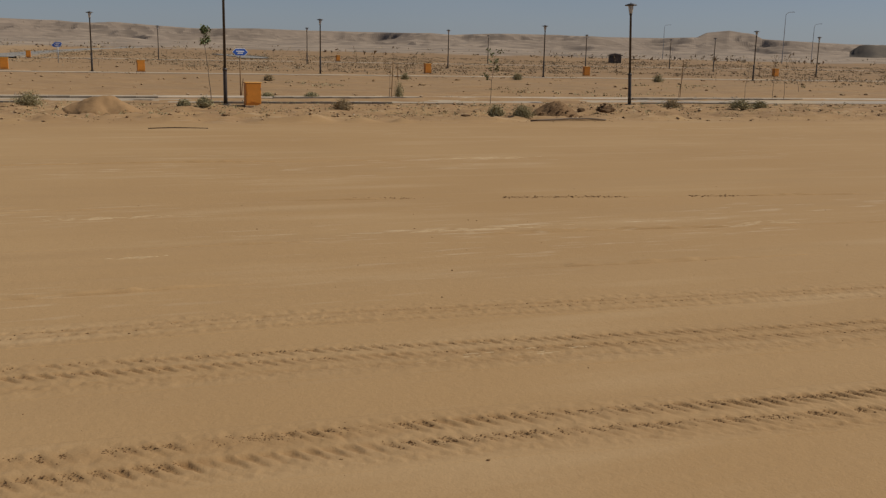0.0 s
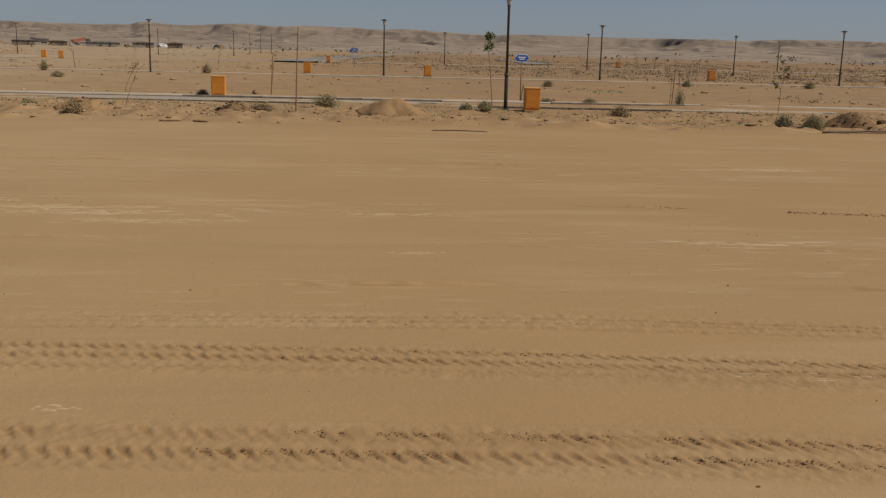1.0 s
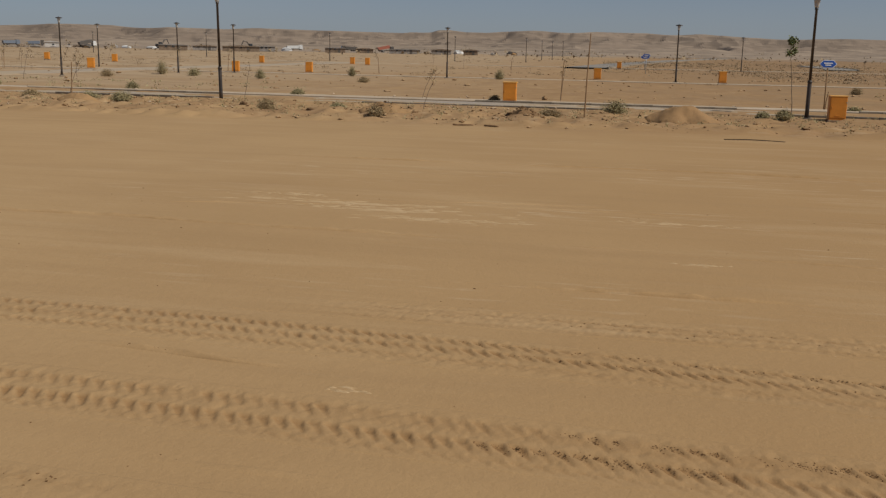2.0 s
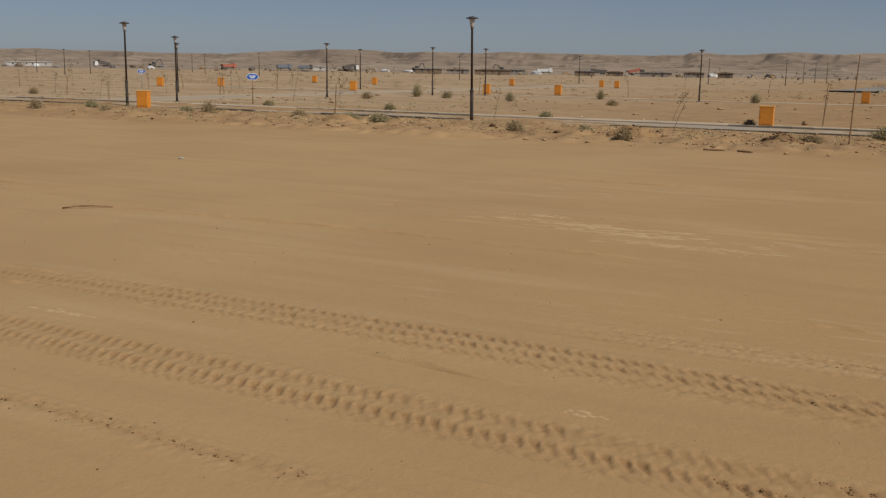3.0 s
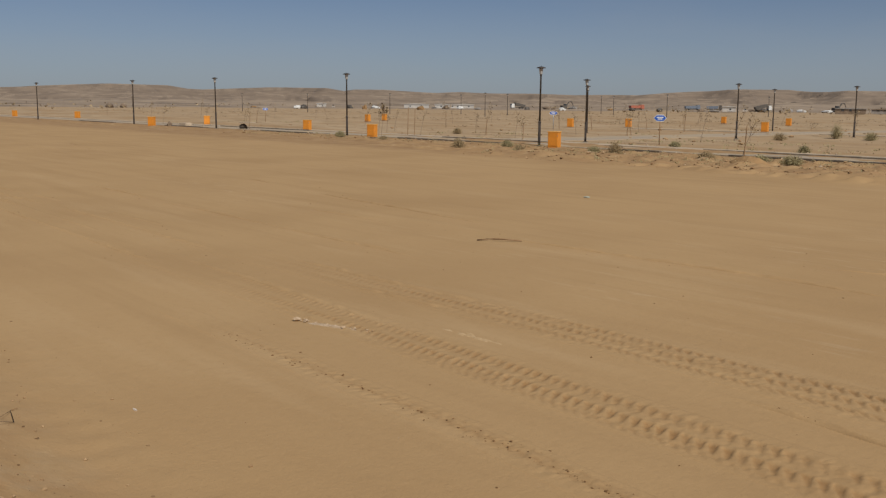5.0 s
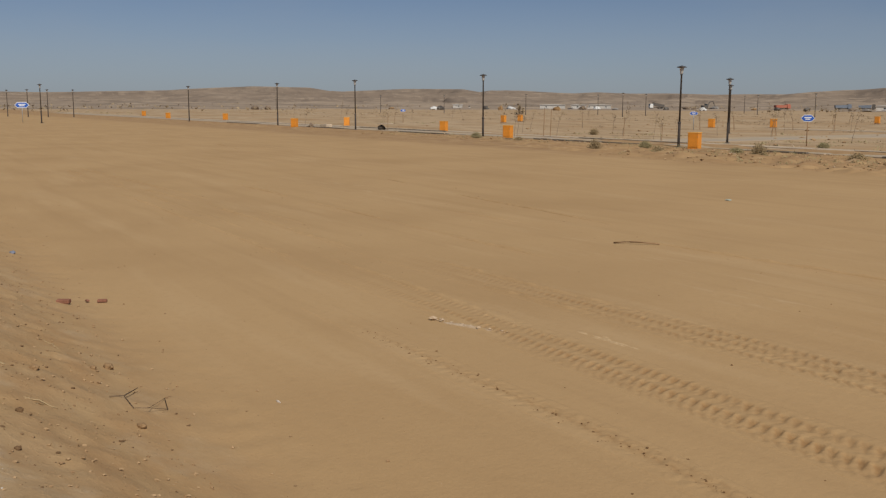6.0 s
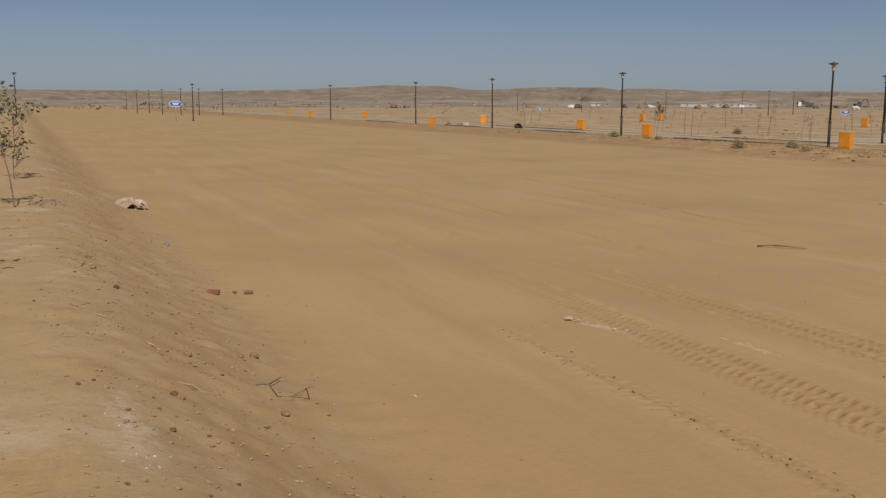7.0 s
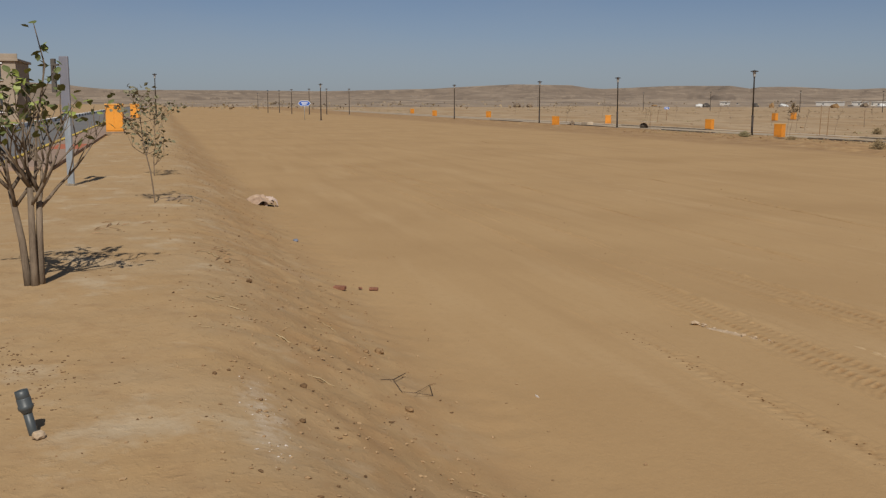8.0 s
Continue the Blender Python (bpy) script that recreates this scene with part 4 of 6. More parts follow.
def strip_tree(x, y, seed):
    """Young multi-stemmed tree with bare crossing branches and sparse clusters of broad leaves."""
    rnd = random.Random(seed)
    t = thing("young_tree", x, y, land_at(x, y), 0, "young multi-stemmed tree with sparse olive leaves in sand", "tree")
    tips = []
    for k, (dx, dy, lean, high) in enumerate(((0.0, -0.055, (-0.05, -0.13), 0.92), (0.03, 0.0, (0.02, 0.015), 0.95), (-0.03, 0.05, (0.03, 0.04), 0.9))):
        bm = bmesh.new()
        p = Vector((dx, dy, -0.08))
        mid, end = p + Vector((lean[0] * 0.25, lean[1] * 0.3, 0.5)), Vector((dx + lean[0], dy + lean[1] * 0.9, high))
        tube(bm, [p, (p + mid) / 2, mid, end], [0.043, 0.036, 0.033, 0.027], 8)
        for j in range(5):
            a = 2 * math.pi * (j / 5 + k * 0.13)
            way = Vector((math.cos(a) * 0.75, math.sin(a) * 0.85, 0.85 + 0.45 * (j % 2)))
            branch(bm, end if j > 1 else (mid + end * 2) / 3, way, 0.56, 0.02, 2, tips, rnd, 0.7, 0.3)
        part("stem", bm, BARK, t, smooth=True)
    bm = bmesh.new()
    tube(bm, [(0, 0.05, 0.9), (0.02, 0.1, 1.5), (-0.05, 0.2, 2.1), (0.03, 0.13, 2.5)], [0.016, 0.012, 0.008, 0.004], 5)
    part("leader", bm, BARK, t)
    tips += [(Vector((0.03, 0.13, 2.48)), Vector((0, 0, 1)))] * 2 + [(Vector((-0.03, 0.16, 2.25)), Vector((0, 0, 1)))] * 2
    tips.sort(key=lambda q: -q[0].z + rnd.uniform(0, 0.75))
    count = 0
    for p, d in tips[:115]:
        young = rnd.random() < 0.22
        for _ in range(rnd.choice((1, 2, 3, 4))):
            if count >= 299:
                break
            ob = new("leaf", LEAVES[2] if young else LEAVES[rnd.choice((0, 1))])
            ob.parent = t
            q = p + Vector((rnd.gauss(0, 0.035), rnd.gauss(0, 0.035), rnd.gauss(0, 0.03)))
            ob.matrix_basis = pose(q.x, q.y, q.z, rnd.uniform(-70, 50), rnd.uniform(-40, 40), rnd.uniform(0, 360))
            count += 1
    return t


strip_tree(-10.0, -1.4, 12)


def sapling(x, y, z, turn, high, seed, label, crown=0.5, leaves=90, lean=0.1, mat=LEAF_DARK, stake=0.0, name="sapling", low=0.35, leaf=1.0):
    """Thin planted sapling: bent trunk, twigs, sparse small leaves; a stake where it has one."""
    rnd = random.Random(seed)
    t = thing(name, x, y, z, turn, label, "tree", "planted saplings")
    bm, tips = bmesh.new(), []
    pts = [Vector((lean * high * (i / 6) ** 1.4 + rnd.uniform(-0.02, 0.02) * (i > 0), rnd.uniform(-0.02, 0.02), high * i / 6 - 0.06 * (i == 0))) for i in range(7)]
    tube(bm, pts, [0.014 * (1 - 0.1 * i) * max(1, high / 2) for i in range(7)], 6)
    part("trunk", bm, BARK, t)
    bm = bmesh.new()
    for i in range(1 + int(low * 6), 7):
        for _ in range(3):
            a = rnd.uniform(0, 6.28)
            branch(bm, pts[i], Vector((math.cos(a), math.sin(a), rnd.uniform(0.2, 1.1))), crown * rnd.uniform(0.4, 0.8), 0.007, 1, tips, rnd, 0.6, 0.3)
    tagged(part("twigs", bm, BARK, t), "", "", "", "stuff")
    if leaves:
        chunks = []
        for _ in range(leaves):
            p, d = tips[rnd.randrange(len(tips))]
            q = np.array(p) + np.array([rnd.gauss(0, 0.05) for _ in range(3)])
            m = np.array(Euler((rnd.uniform(-1, 1), rnd.uniform(-1, 1), rnd.uniform(0, 6.28))).to_matrix())
            s = rnd.uniform(0.045, 0.085) * leaf
            chunks.append((np.array([(0, 0, 0), (0.4 * s, 0.5 * s, 0.1 * s), (0, s, 0), (-0.4 * s, 0.5 * s, 0.1 * s)]) @ m.T + q, [(0, 1, 2), (0, 2, 3)]))
        joined("crown", chunks, mat, t, kind="")
    if stake:
        part("stake", tubed([(0.1, 0, -0.1), (0.12 + 0.03 * stake, 0, stake)], [0.026, 0.02], 6), STAKE, t, "weathered wooden stake")
    return t


sapling(-17.76, -0.31, land_at(-17.76, -0.31), 75, 1.68, 3, "thin leaning sapling with small dry dark leaves on the strip", 0.56, 190, -0.16, LEAF_GREY, low=0.35, leaf=1.4)
sapling(-24.6, -0.35, land_at(-24.6, -0.35), 60, 1.45, 4, "thin sapling with small dark leaves on the strip", 0.6, 190, 0.06, LEAF_GREY, low=0.15, leaf=1.5)
sapling(17.2, 41.5, 0, 0, 2.15, 5, "staked green sapling beside the far street", 0.4, 260, 0.06, LEAF, leaf=1.3, low=0.45)
sapling(5.0, 43.7, 0.02, 0, 2.8, 6, "slender tree with a small green crown beside the street", 0.4, 420, -0.1, LEAF, low=0.78, leaf=1.5)
DEAD = "bare leaning sapling planted beside the far street"
for x, y, high, lean, turn, stake in ((31, 47.4, 2.0, 0.2, 0, 2.1), (34.5, 46.2, 1.8, 0.12, 10, 0), (36.4, 46.2, 2.2, 0.02, 0, 0), (37.2, 46.2, 2.1, -0.02, 0, 0), (13.9, 46.5, 1.6, 0.02, 0, 1.7), (-12, 47.2, 1.35, 0.45, 10, 0),
                                      (-5.3, 48.4, 1.95, 0.12, 0, 0), (-24.8, 37.0, 1.6, 0.33, 20, 1.5), (-18.9, 41.6, 1.55, 0.2, 0, 0), (-9.7, 38.4, 1.4, 0.35, 15, 0), (-61, 43.3, 1.8, 0.1, 30, 0), (-49.3, 47.2, 1.4, 0.02, 0, 1.2), (-52.1, 49.2, 1.75, 0.12, 30, 0), (-60.4, 46.9, 1.7, 0.2, 30, 0), (-83.6, 44.3, 1.7, 0.05, 30, 1.5), (-104.1, 54.9, 2.0, 0.1, 40, 0), (-139.1, 57.8, 2.2, 0.15, 30, 0), (-167.2, 61.7, 2.2, 0.1, 60, 0), (-57.0, 75.5, 1.8, 0.1, 20, 1.6), (-40.4, 76.0, 2.0, 0.05, 10, 0), (-71.5, 52.5, 1.8, 0.2, 40, 0), (-105, 45, 1.9, 0.2, 30, 0), (-90, 47.2, 1.6, 0.1, 40, 0)):
    sapling(x, y, land_at(x, y), turn, high, int(abs(x) * 10), DEAD, 0.3, 40, lean, SCRUB_DRY, stake, low=0.55, leaf=1.2)
withered = [sapling(*polar_place, 0.02, 40 * k, 1.5 + 0.3 * k, 900 + k, "thin withered sapling standing in an empty far plot", 0.32, 46, 0.12 + 0.12 * k, SCRUB_FAR, 1.3 if k == 1 else 0.0, low=0.5, leaf=1.4) for k, polar_place in enumerate(((-66.0, 57.5), (-52.5, 62.0), (-88.5, 61.0)))]
plant_rng = random.Random(31)
for k in range(64):
    if k < 40:
        bearing, d = plant_rng.uniform(33, 66), plant_rng.uniform(66, 150)
    else:
        bearing, d = plant_rng.uniform(-40, 33), plant_rng.uniform(74, 160)
    x, y = -math.sin(radians(bearing)) * d, math.cos(radians(bearing)) * d
    if y < 49 or abs(y - 83.7) < 2.5 or abs(x + 50) < 4 or abs(y - 149.5) < 3:
        continue
    copy_thing(withered[k % 3], pose(x, y, land_at(x, y), 0, 0, plant_rng.uniform(0, 360)) @ Matrix.Diagonal((1, 1, plant_rng.uniform(0.75, 1.25), 1)))
sapling(-55.9, 39.9, 0, 20, 1.95, 77, "small ragged palm-like sapling beside an orange cabinet", 0.4, 240, 0.16, SCRUB_FAR, low=0.7, leaf=1.5)
for x, y, high in ((-3.1, 36.7, 3.05), (-5.6, 51.4, 2.0), (6.9, 47.9, 0.9), (-60.9, 46.0, 2.2), (-60.3, 46.2, 2.1)):
    t = thing("marker_pole", x, y, land_at(x, y), 0, "thin weathered wooden marker pole stuck in sand", "pole")
    part("pole", tubed([(0, 0, -0.2), (0.04, 0.02, high * 0.5), (0.1, 0, high)], [0.03, 0.026, 0.018], 7), STAKE, t)


# Desert shrubs
def shrub(x, y, w, h, seed, mat, label, stems=640):
    w, h = w * 1.1, h * 1.08
    rnd = random.Random(seed)
    t = thing("desert_shrub", x, y, land_at(x, y), 0, label, "shrub", "desert shrubs")
    for name, count, m in (("twigs", stems // 3, SCRUB_DRY), ("foliage", stems, mat)):
        chunks = []
        for _ in range(count):
            a, e = rnd.uniform(0, 6.283), rnd.uniform(0.15, 1.45)
            L = rnd.uniform(0.55, 1.05)
            tip = np.array([math.cos(a) * math.cos(e) * w * 0.5, math.sin(a) * math.cos(e) * w * 0.5, math.sin(e) * h]) * L
            root = np.array([rnd.uniform(-0.12, 0.12) * w, rnd.uniform(-0.12, 0.12) * w, -0.02])
            if name == "twigs":
                side = np.array([-math.sin(a), math.cos(a), 0.2]) * 0.009
                chunks.append((np.array([root - side, root + side, tip]), [(0, 1, 2)]))
            else:
                for s in (0.35, 0.5, 0.62, 0.72, 0.82, 0.92, 1.0):
                    c = root + (tip - root) * s + np.array([rnd.gauss(0, 0.03) for _ in range(3)])
                    k = rnd.uniform(0.016, 0.04)
                    o = [np.array([rnd.uniform(-1, 1) for _ in range(3)]) * k for _ in range(3)]
                    chunks.append((np.array([c + o[0], c + o[1], c + o[2]]), [(0, 1, 2)]))
        joined(name, chunks, m, t, kind="")
    return t


GREEN, DRY = "low grey-green desert shrub on the sandy verge", "dry straw-coloured desert shrub on the sandy verge"
for i, (x, y, w, h, dry) in enumerate(((-2.1, 39.0, 1.15, 0.5, 0), (8.0, 46.9, 0.7, 0.26, 0), (10.1, 46.9, 0.8, 0.26, 0), (9.35, 37.7, 0.9, 0.42, 1), (14.3, 33.9, 0.75, 0.4, 0), (15.1, 33.3, 1.0, 0.45, 0), (24.9, 38.6, 1.1, 0.45, 1),
                                       (27.3, 36.8, 1.3, 0.4, 0), (28.8, 37.4, 0.8, 0.3, 0), (-10.3, 33.8, 0.7, 0.35, 1), (-33.05, 38.25, 1.05, 0.62, 1), (-15.2, 35.4, 0.8, 0.4, 1), (-24.9, 38.6, 1.1, 0.35, 0), (-18.4, 46.9, 0.8, 0.28, 0),
                                       (-42.95, 36.1, 0.95, 0.58, 1), (-41.0, 38.1, 0.8, 0.35, 0), (-38.2, 36.4, 0.9, 0.32, 1), (-41.2, 66.3, 1.4, 0.55, 1), (-22.15, 36.65, 1.1, 0.35, 0), (-36.6, 47.7, 0.8, 0.3, 0), (-39.7, 71.8, 1.2, 1.15, 0), (-60.8, 39.7, 0.9, 0.4, 0), (-54.2, 38.9, 0.8, 0.3, 1), (-28.0, 38.9, 0.9, 0.25, 1), (-35.2, 39.0, 0.8, 0.3, 0), (3.4, 38.6, 0.6, 0.28, 0), (4.1, 38.2, 0.7, 0.3, 0), (-4.4, 37.0, 1.0, 0.25, 1), (-8.3, 46.9, 0.6, 0.3, 1), (-28.6, 48.5, 0.8, 0.4, 0), (-12.6, 36.3, 0.7, 0.25, 0),
                                       (-30.5, 70, 0.9, 0.7, 0), (-37, 72, 1.2, 0.6, 0), (-26.5, 80, 0.8, 0.8, 0), (-14, 81, 1.0, 0.8, 0), (12, 70, 0.9, 0.45, 1), (24, 76, 0.9, 0.5, 0), (33, 74, 1.1, 0.55, 0), (-21, 66, 1.0, 0.35, 1), (45, 72, 1.2, 0.6, 0), (-62, 52, 0.9, 0.5, 1))):
    shrub(x, y, w, h, 100 + i, SCRUB_DRY if dry else SCRUB, DRY if dry else GREEN)

shrub(14.5, 46.9, 0.6, 0.8, 171, SCRUB, "small upright bush with sparse twigs beside the far street", 260)

# Scattered scrub on the far plots and plain
chunks, dark_chunks = [], []
for _ in range(4200):
    a, d = radians(rng.uniform(-48, 88)), 48 + 240 * rng.random() ** 1.3
    x, y = -math.sin(a) * d, math.cos(a) * d
    if y < 47.5 or abs(y - 83.7) < 2 or abs(x + 50) < 4 or value_noise(np.array(x / 14), np.array(y / 9), 61) < (0.22 if y < 82 else 0.0):
        continue
    w, h = rng.uniform(0.3, 1.5), rng.uniform(0.04, 0.2)
    z = land_at(x, y)
    for _ in range(22):
        c = np.array([x + rng.normal(0, w * 0.35), y + rng.normal(0, w * 0.35), z + abs(rng.normal(0, h * 0.5))])
        (dark_chunks if y > 70 else chunks).append((c + rng.uniform(-0.055, 0.055, (3, 3)) * (1 + d / 200), [(0, 1, 2)]))
for _ in range(2200):  # thicker growth on the ungraded ground towards the highway
    a, d = radians(rng.uniform(-48, 4)), rng.uniform(92, 260)
    x, y = -math.sin(a) * d, math.cos(a) * d
    if value_noise(np.array(x / 18), np.array(y / 8), 67) < -0.1 or abs(y - 149.5) < 2.5:
        continue
    w, h, z = rng.uniform(0.5, 2.6), rng.uniform(0.1, 0.32), land_at(x, y)
    for _ in range(22):
        c = np.array([x + rng.normal(0, w * 0.4), y + rng.normal(0, w * 0.4), z + abs(rng.normal(0, h * 0.5))])
        dark_chunks.append((c + rng.uniform(-0.075, 0.075, (3, 3)) * (1 + d / 220), [(0, 1, 2)]))
joined("far_scrub", dark_chunks, SCRUB_FAR, None, "dark brown scrub on the ungraded far ground", "scrub")
for _ in range(950):
    x, y = rng.uniform(-75, 45), rng.uniform(32.5, 42)
    if x < -38 and y < 38:
        continue
    w, h, z = rng.uniform(0.1, 0.45), rng.uniform(0.04, 0.18), land_at(x, y)
    for _ in range(22):
        c = np.array([x + rng.normal(0, w * 0.35), y + rng.normal(0, w * 0.35), z + abs(rng.normal(0, h * 0.6))])
        chunks.append((c + rng.uniform(-0.035, 0.035, (3, 3)), [(0, 1, 2)]))
joined("scrub", chunks, SCRUB, None, "sparse low grey-brown scrub scattered over the far plots", "scrub")
chunks = []
for _ in range(2600):
    a, d = radians(rng.uniform(-50, 90)), rng.uniform(300, 640)
    x, y = -math.sin(a) * d, math.cos(a) * d
    hz = max(0.0, float(hill_height(np.array(math.degrees(a)), np.array(d), np.array(0.9))))
    if value_noise(np.array(x / 60), np.array(y / 25), 77) < 0.02:
        continue
    s = rng.uniform(0.5, 1.6)
    for _ in range(3):
        c = np.array([x + rng.normal(0, s), y + rng.normal(0, s), hz + rng.uniform(0, s * 0.7)])
        chunks.append((c + rng.uniform(-0.6, 0.6, (3, 3)) * s, [(0, 1, 2)]))
joined("distant_scrub", chunks, SCRUB_FAR, None, "dark bands of scrub on the distant plain", "scrub")

# Stones, clods and crumbs
chunks = []
for _ in range(12000):
    x = -rng.random() ** 1.5 * 45 - 2.5
    y = rng.normal(1.15, 0.7)
    r = 0.003 + 0.015 * rng.random() ** 7
    if -2.5 < y < 3.4:
        chunks.append(pebble(x, y, land_at(x, y), r))
for _ in range(1500):
    x, y = -rng.random() ** 1.4 * 35 - 2.5, rng.uniform(-2.6, 0.6)
    chunks.append(pebble(x, y, land_at(x, y), 0.003 + 0.011 * rng.random() ** 5))
for _ in range(700):
    x, y = rng.uniform(-3, 6), rng.normal(1.15, 0.8)
    chunks.append(pebble(x, y, land_at(x, y), 0.004 + 0.025 * rng.random() ** 5))
joined("bank_stones", chunks, STONE, None, "small stones and earth crumbs on the sandy bank", "stones")
chunks = []
for _ in range(1700):
    x, y = -rng.random() ** 1.4 * 40 - 2.8, rng.normal(0.8, 0.7)
    chunks.append(pebble(x, y, land_at(x, y), 0.003 + 0.015 * rng.random() ** 6))
for bx, by in ((-6.9, -1.2), (-7.4, -1.5), (-6.3, -0.9)):  # crumbled lumps by the riser
    for _ in range(190):
        x, y = bx + rng.normal(0, 0.26), by + rng.normal(0, 0.18)
        chunks.append(pebble(x, y, land_at(x, y) - 0.002, 0.002 + 0.011 * rng.random() ** 3))
joined("bank_clods", chunks, CLOD, None, "dark crumbs of earth on the sandy bank", "clods")
chunks = []
for _ in range(3800):
    x, y = rng.uniform(-75, 42), rng.uniform(32.0, 41.8)
    if x < -38 and y < 38:
        continue
    chunks.append(pebble(x, y, land_at(x, y), 0.012 + 0.05 * rng.random() ** 7))
joined("verge_clods", chunks, CLOD, None, "dark clods of earth strewn over the rough verge", "clods")
chunks = []
for _ in range(4200):
    x, y = rng.uniform(-75, 42), rng.uniform(31.5, 41.8)
    if x < -38 and y < 37:
        continue
    chunks.append(pebble(x, y, land_at(x, y), 0.02 + 0.1 * rng.random() ** 7))
for _ in range(900):
    x, y = rng.uniform(-100, 80), rng.uniform(46.9, 110)
    chunks.append(pebble(x, y, land_at(x, y), 0.05 + 0.16 * rng.random() ** 4))
joined("verge_stones", chunks, STONE, None, "stones and broken clods strewn over the rough verge", "stones")
chunks = []
for _ in range(2600):
    x, y = rng.uniform(-75, 42), rng.choice((rng.normal(40.6, 0.9), rng.uniform(33, 42), rng.normal(48.5, 0.8)))
    if value_noise(np.array(x * 0.35), np.array(y * 0.8), 93) < 0.0 or (x < -38 and y < 38):
        continue
    chunks.append(pebble(x, y, land_at(x, y), 0.02 + 0.09 * rng.random() ** 5))
for hx, hy, count, rubble_w in ((0.5, 36.0, 130, 0.75), (17.0, 34.2, 150, 0.6), (19.2, 34.5, 60, 0.3), (-5.2, 35.9, 90, 0.5), (-10.3, 35.0, 50, 0.6)):
    pieces = []
    for _ in range(count):
        x, y = hx + rng.normal(0, rubble_w), hy + rng.normal(0, rubble_w * 0.6)
        lift = 0.36 * max(0.0, 1 - (abs(x - hx) / (rubble_w * 1.7)) ** 1.5 - (abs(y - hy) / 0.7) ** 1.5)
        pieces.append(pebble(x, y, land_at(x, y) + lift, 0.012 + 0.055 * rng.random() ** 3))
    joined("rubble", pieces, CLOD, None, "dark broken lumps of earth strewn over a low heap", "rubble")
joined("pale_rubble", chunks, GYPSUM, None, "pale broken rubble and stones along the street verges", "stones")
chunks = []
for _ in range(420):
    x, y = rng.uniform(-26, 12), rng.uniform(2.5, 16)
    chunks.append(pebble(x, y, land_at(x, y), 0.004 + 0.011 * rng.random() ** 4))
for _ in range(240):
    x = rng.uniform(-9.5, -3.2)
    chunks.append(pebble(x, 4.66 + rng.normal(0, 0.06), land_at(x, 4.66) + 0.003, 0.003 + 0.011 * rng.random() ** 3))
for _ in range(160):
    x = rng.uniform(-4.3, -3.4)
    chunks.append(pebble(x, 6.55 - 0.125 * x + rng.normal(0, 0.012), land_at(x, 7.0) + 0.014, 0.003 + 0.007 * rng.random() ** 3))
for line, rows, x0, x1, count in ((LINE_A, LUG_ROWS, -9, 10, 3200), (LINE_B, TWO_ROWS, -5, 9, 12000), (LINE_C, FAINT_ROWS, -1, 11, 900)):
    for _ in range(count):  # broken crust left lying in the lug prints
        x, row = rng.uniform(x0, x1), rows[rng.integers(2)]
        y = float(track_y(x, line)) + row[0] + row[1] * 0.5 + rng.normal(0, row[1] * 0.4)
        if value_noise(np.array(x * 1.3), np.array(row[0] * 9), 88) + 0.1 * x > 0.05:
            chunks.append(pebble(x, y, land_at(x, y), 0.002 + 0.006 * rng.random() ** 3))
for x0, x1, count in ((4.1, 5.1, 40), (6.6, 8.8, 200), (10.0, 11.3, 110)):  # broken dark crust along an old wheel line
    for _ in range(count):
        x = rng.uniform(x0, x1)
        y = 16.3 - 0.157 * x + rng.normal(0, 0.05)
        chunks.append(pebble(x, y, land_at(x, y) + 0.006, 0.006 + 0.013 * rng.random() ** 3))
joined("plot_crumbs", chunks, CRUMB, None, "dark earth crumbs scattered over the graded plot", "stones")

# Heaps and rubble on the verge
def heap(name, x, y, w, d, h, seed, label, mat=SOIL):
    bm = bmesh.new()
    bmesh.ops.create_grid(bm, x_segments=44, y_segments=30, size=1.0)
    for v in bm.verts:
        r = math.hypot(v.co.x, v.co.y)
        n = noise.noise(v.co * 2.2 + Vector((seed, 0, 0))) * 0.22 + noise.noise(v.co * 7 + Vector((0, seed, 0))) * 0.09
        z = h * max(0.0, 1 - r ** 1.5 if r < 1 else 0) * (1 + 1.4 * n) - 0.12 * (r > 0.97)
        px, py = x + v.co.x * w / 2, y + v.co.y * d / 2
        v.co = Vector((px - x, py - y, z + (land_at(px, py) - land_at(x, y)) * 0.8))
    t = tagged(part(name, bm, mat, None, label, True), label, "soil heap")
    t.location = (x, y, land_at(x, y))
    return t


heap("sand_mound", 0.5, 36.2, 2.9, 2.4, 0.5, 3, "smooth rounded mound of loose sand on the verge")
heap("dirt_mound", 17.0, 34.4, 2.0, 1.3, 0.46, 8, "low heap of brown rubble and earth", RUBBLE)
heap("dirt_mound", -10.3, 35.2, 2.2, 1.6, 0.3, 12, "low pale heap of dug earth on the verge")
heap("dirt_mound", -24, 36.5, 2.0, 1.4, 0.35, 15, "low pale heap of dug earth on the verge")
heap("dirt_mound", -5.2, 36.1, 1.8, 1.3, 0.32, 18, "low brown heap of dug earth on the verge", RUBBLE)
for x, y, w, d, h, s in ((19.3, 34.6, 0.75, 0.55, 0.36, 1), (18.6, 35.3, 0.35, 0.3, 0.2, 2), (-45.5, 37.8, 0.25, 0.2, 0.14, 3), (-20.5, 33.6, 0.22, 0.2, 0.13, 4), (12.5, 32.4, 0.35, 0.2, 0.12, 5), (-13.2, 34.9, 0.3, 0.25, 0.16, 6), (-16.4, 36.0, 0.3, 0.2, 0.18, 7)):
    ob = part("clod", lump((w / 2, d / 2, h / 2), s, 0.4, 3), CLOD, None, "dark broken clod of earth on the verge", True)
    tagged(ob, "", "clod", "dark clods")
    ob.location = (x, y, land_at(x, y) + h * 0.1)


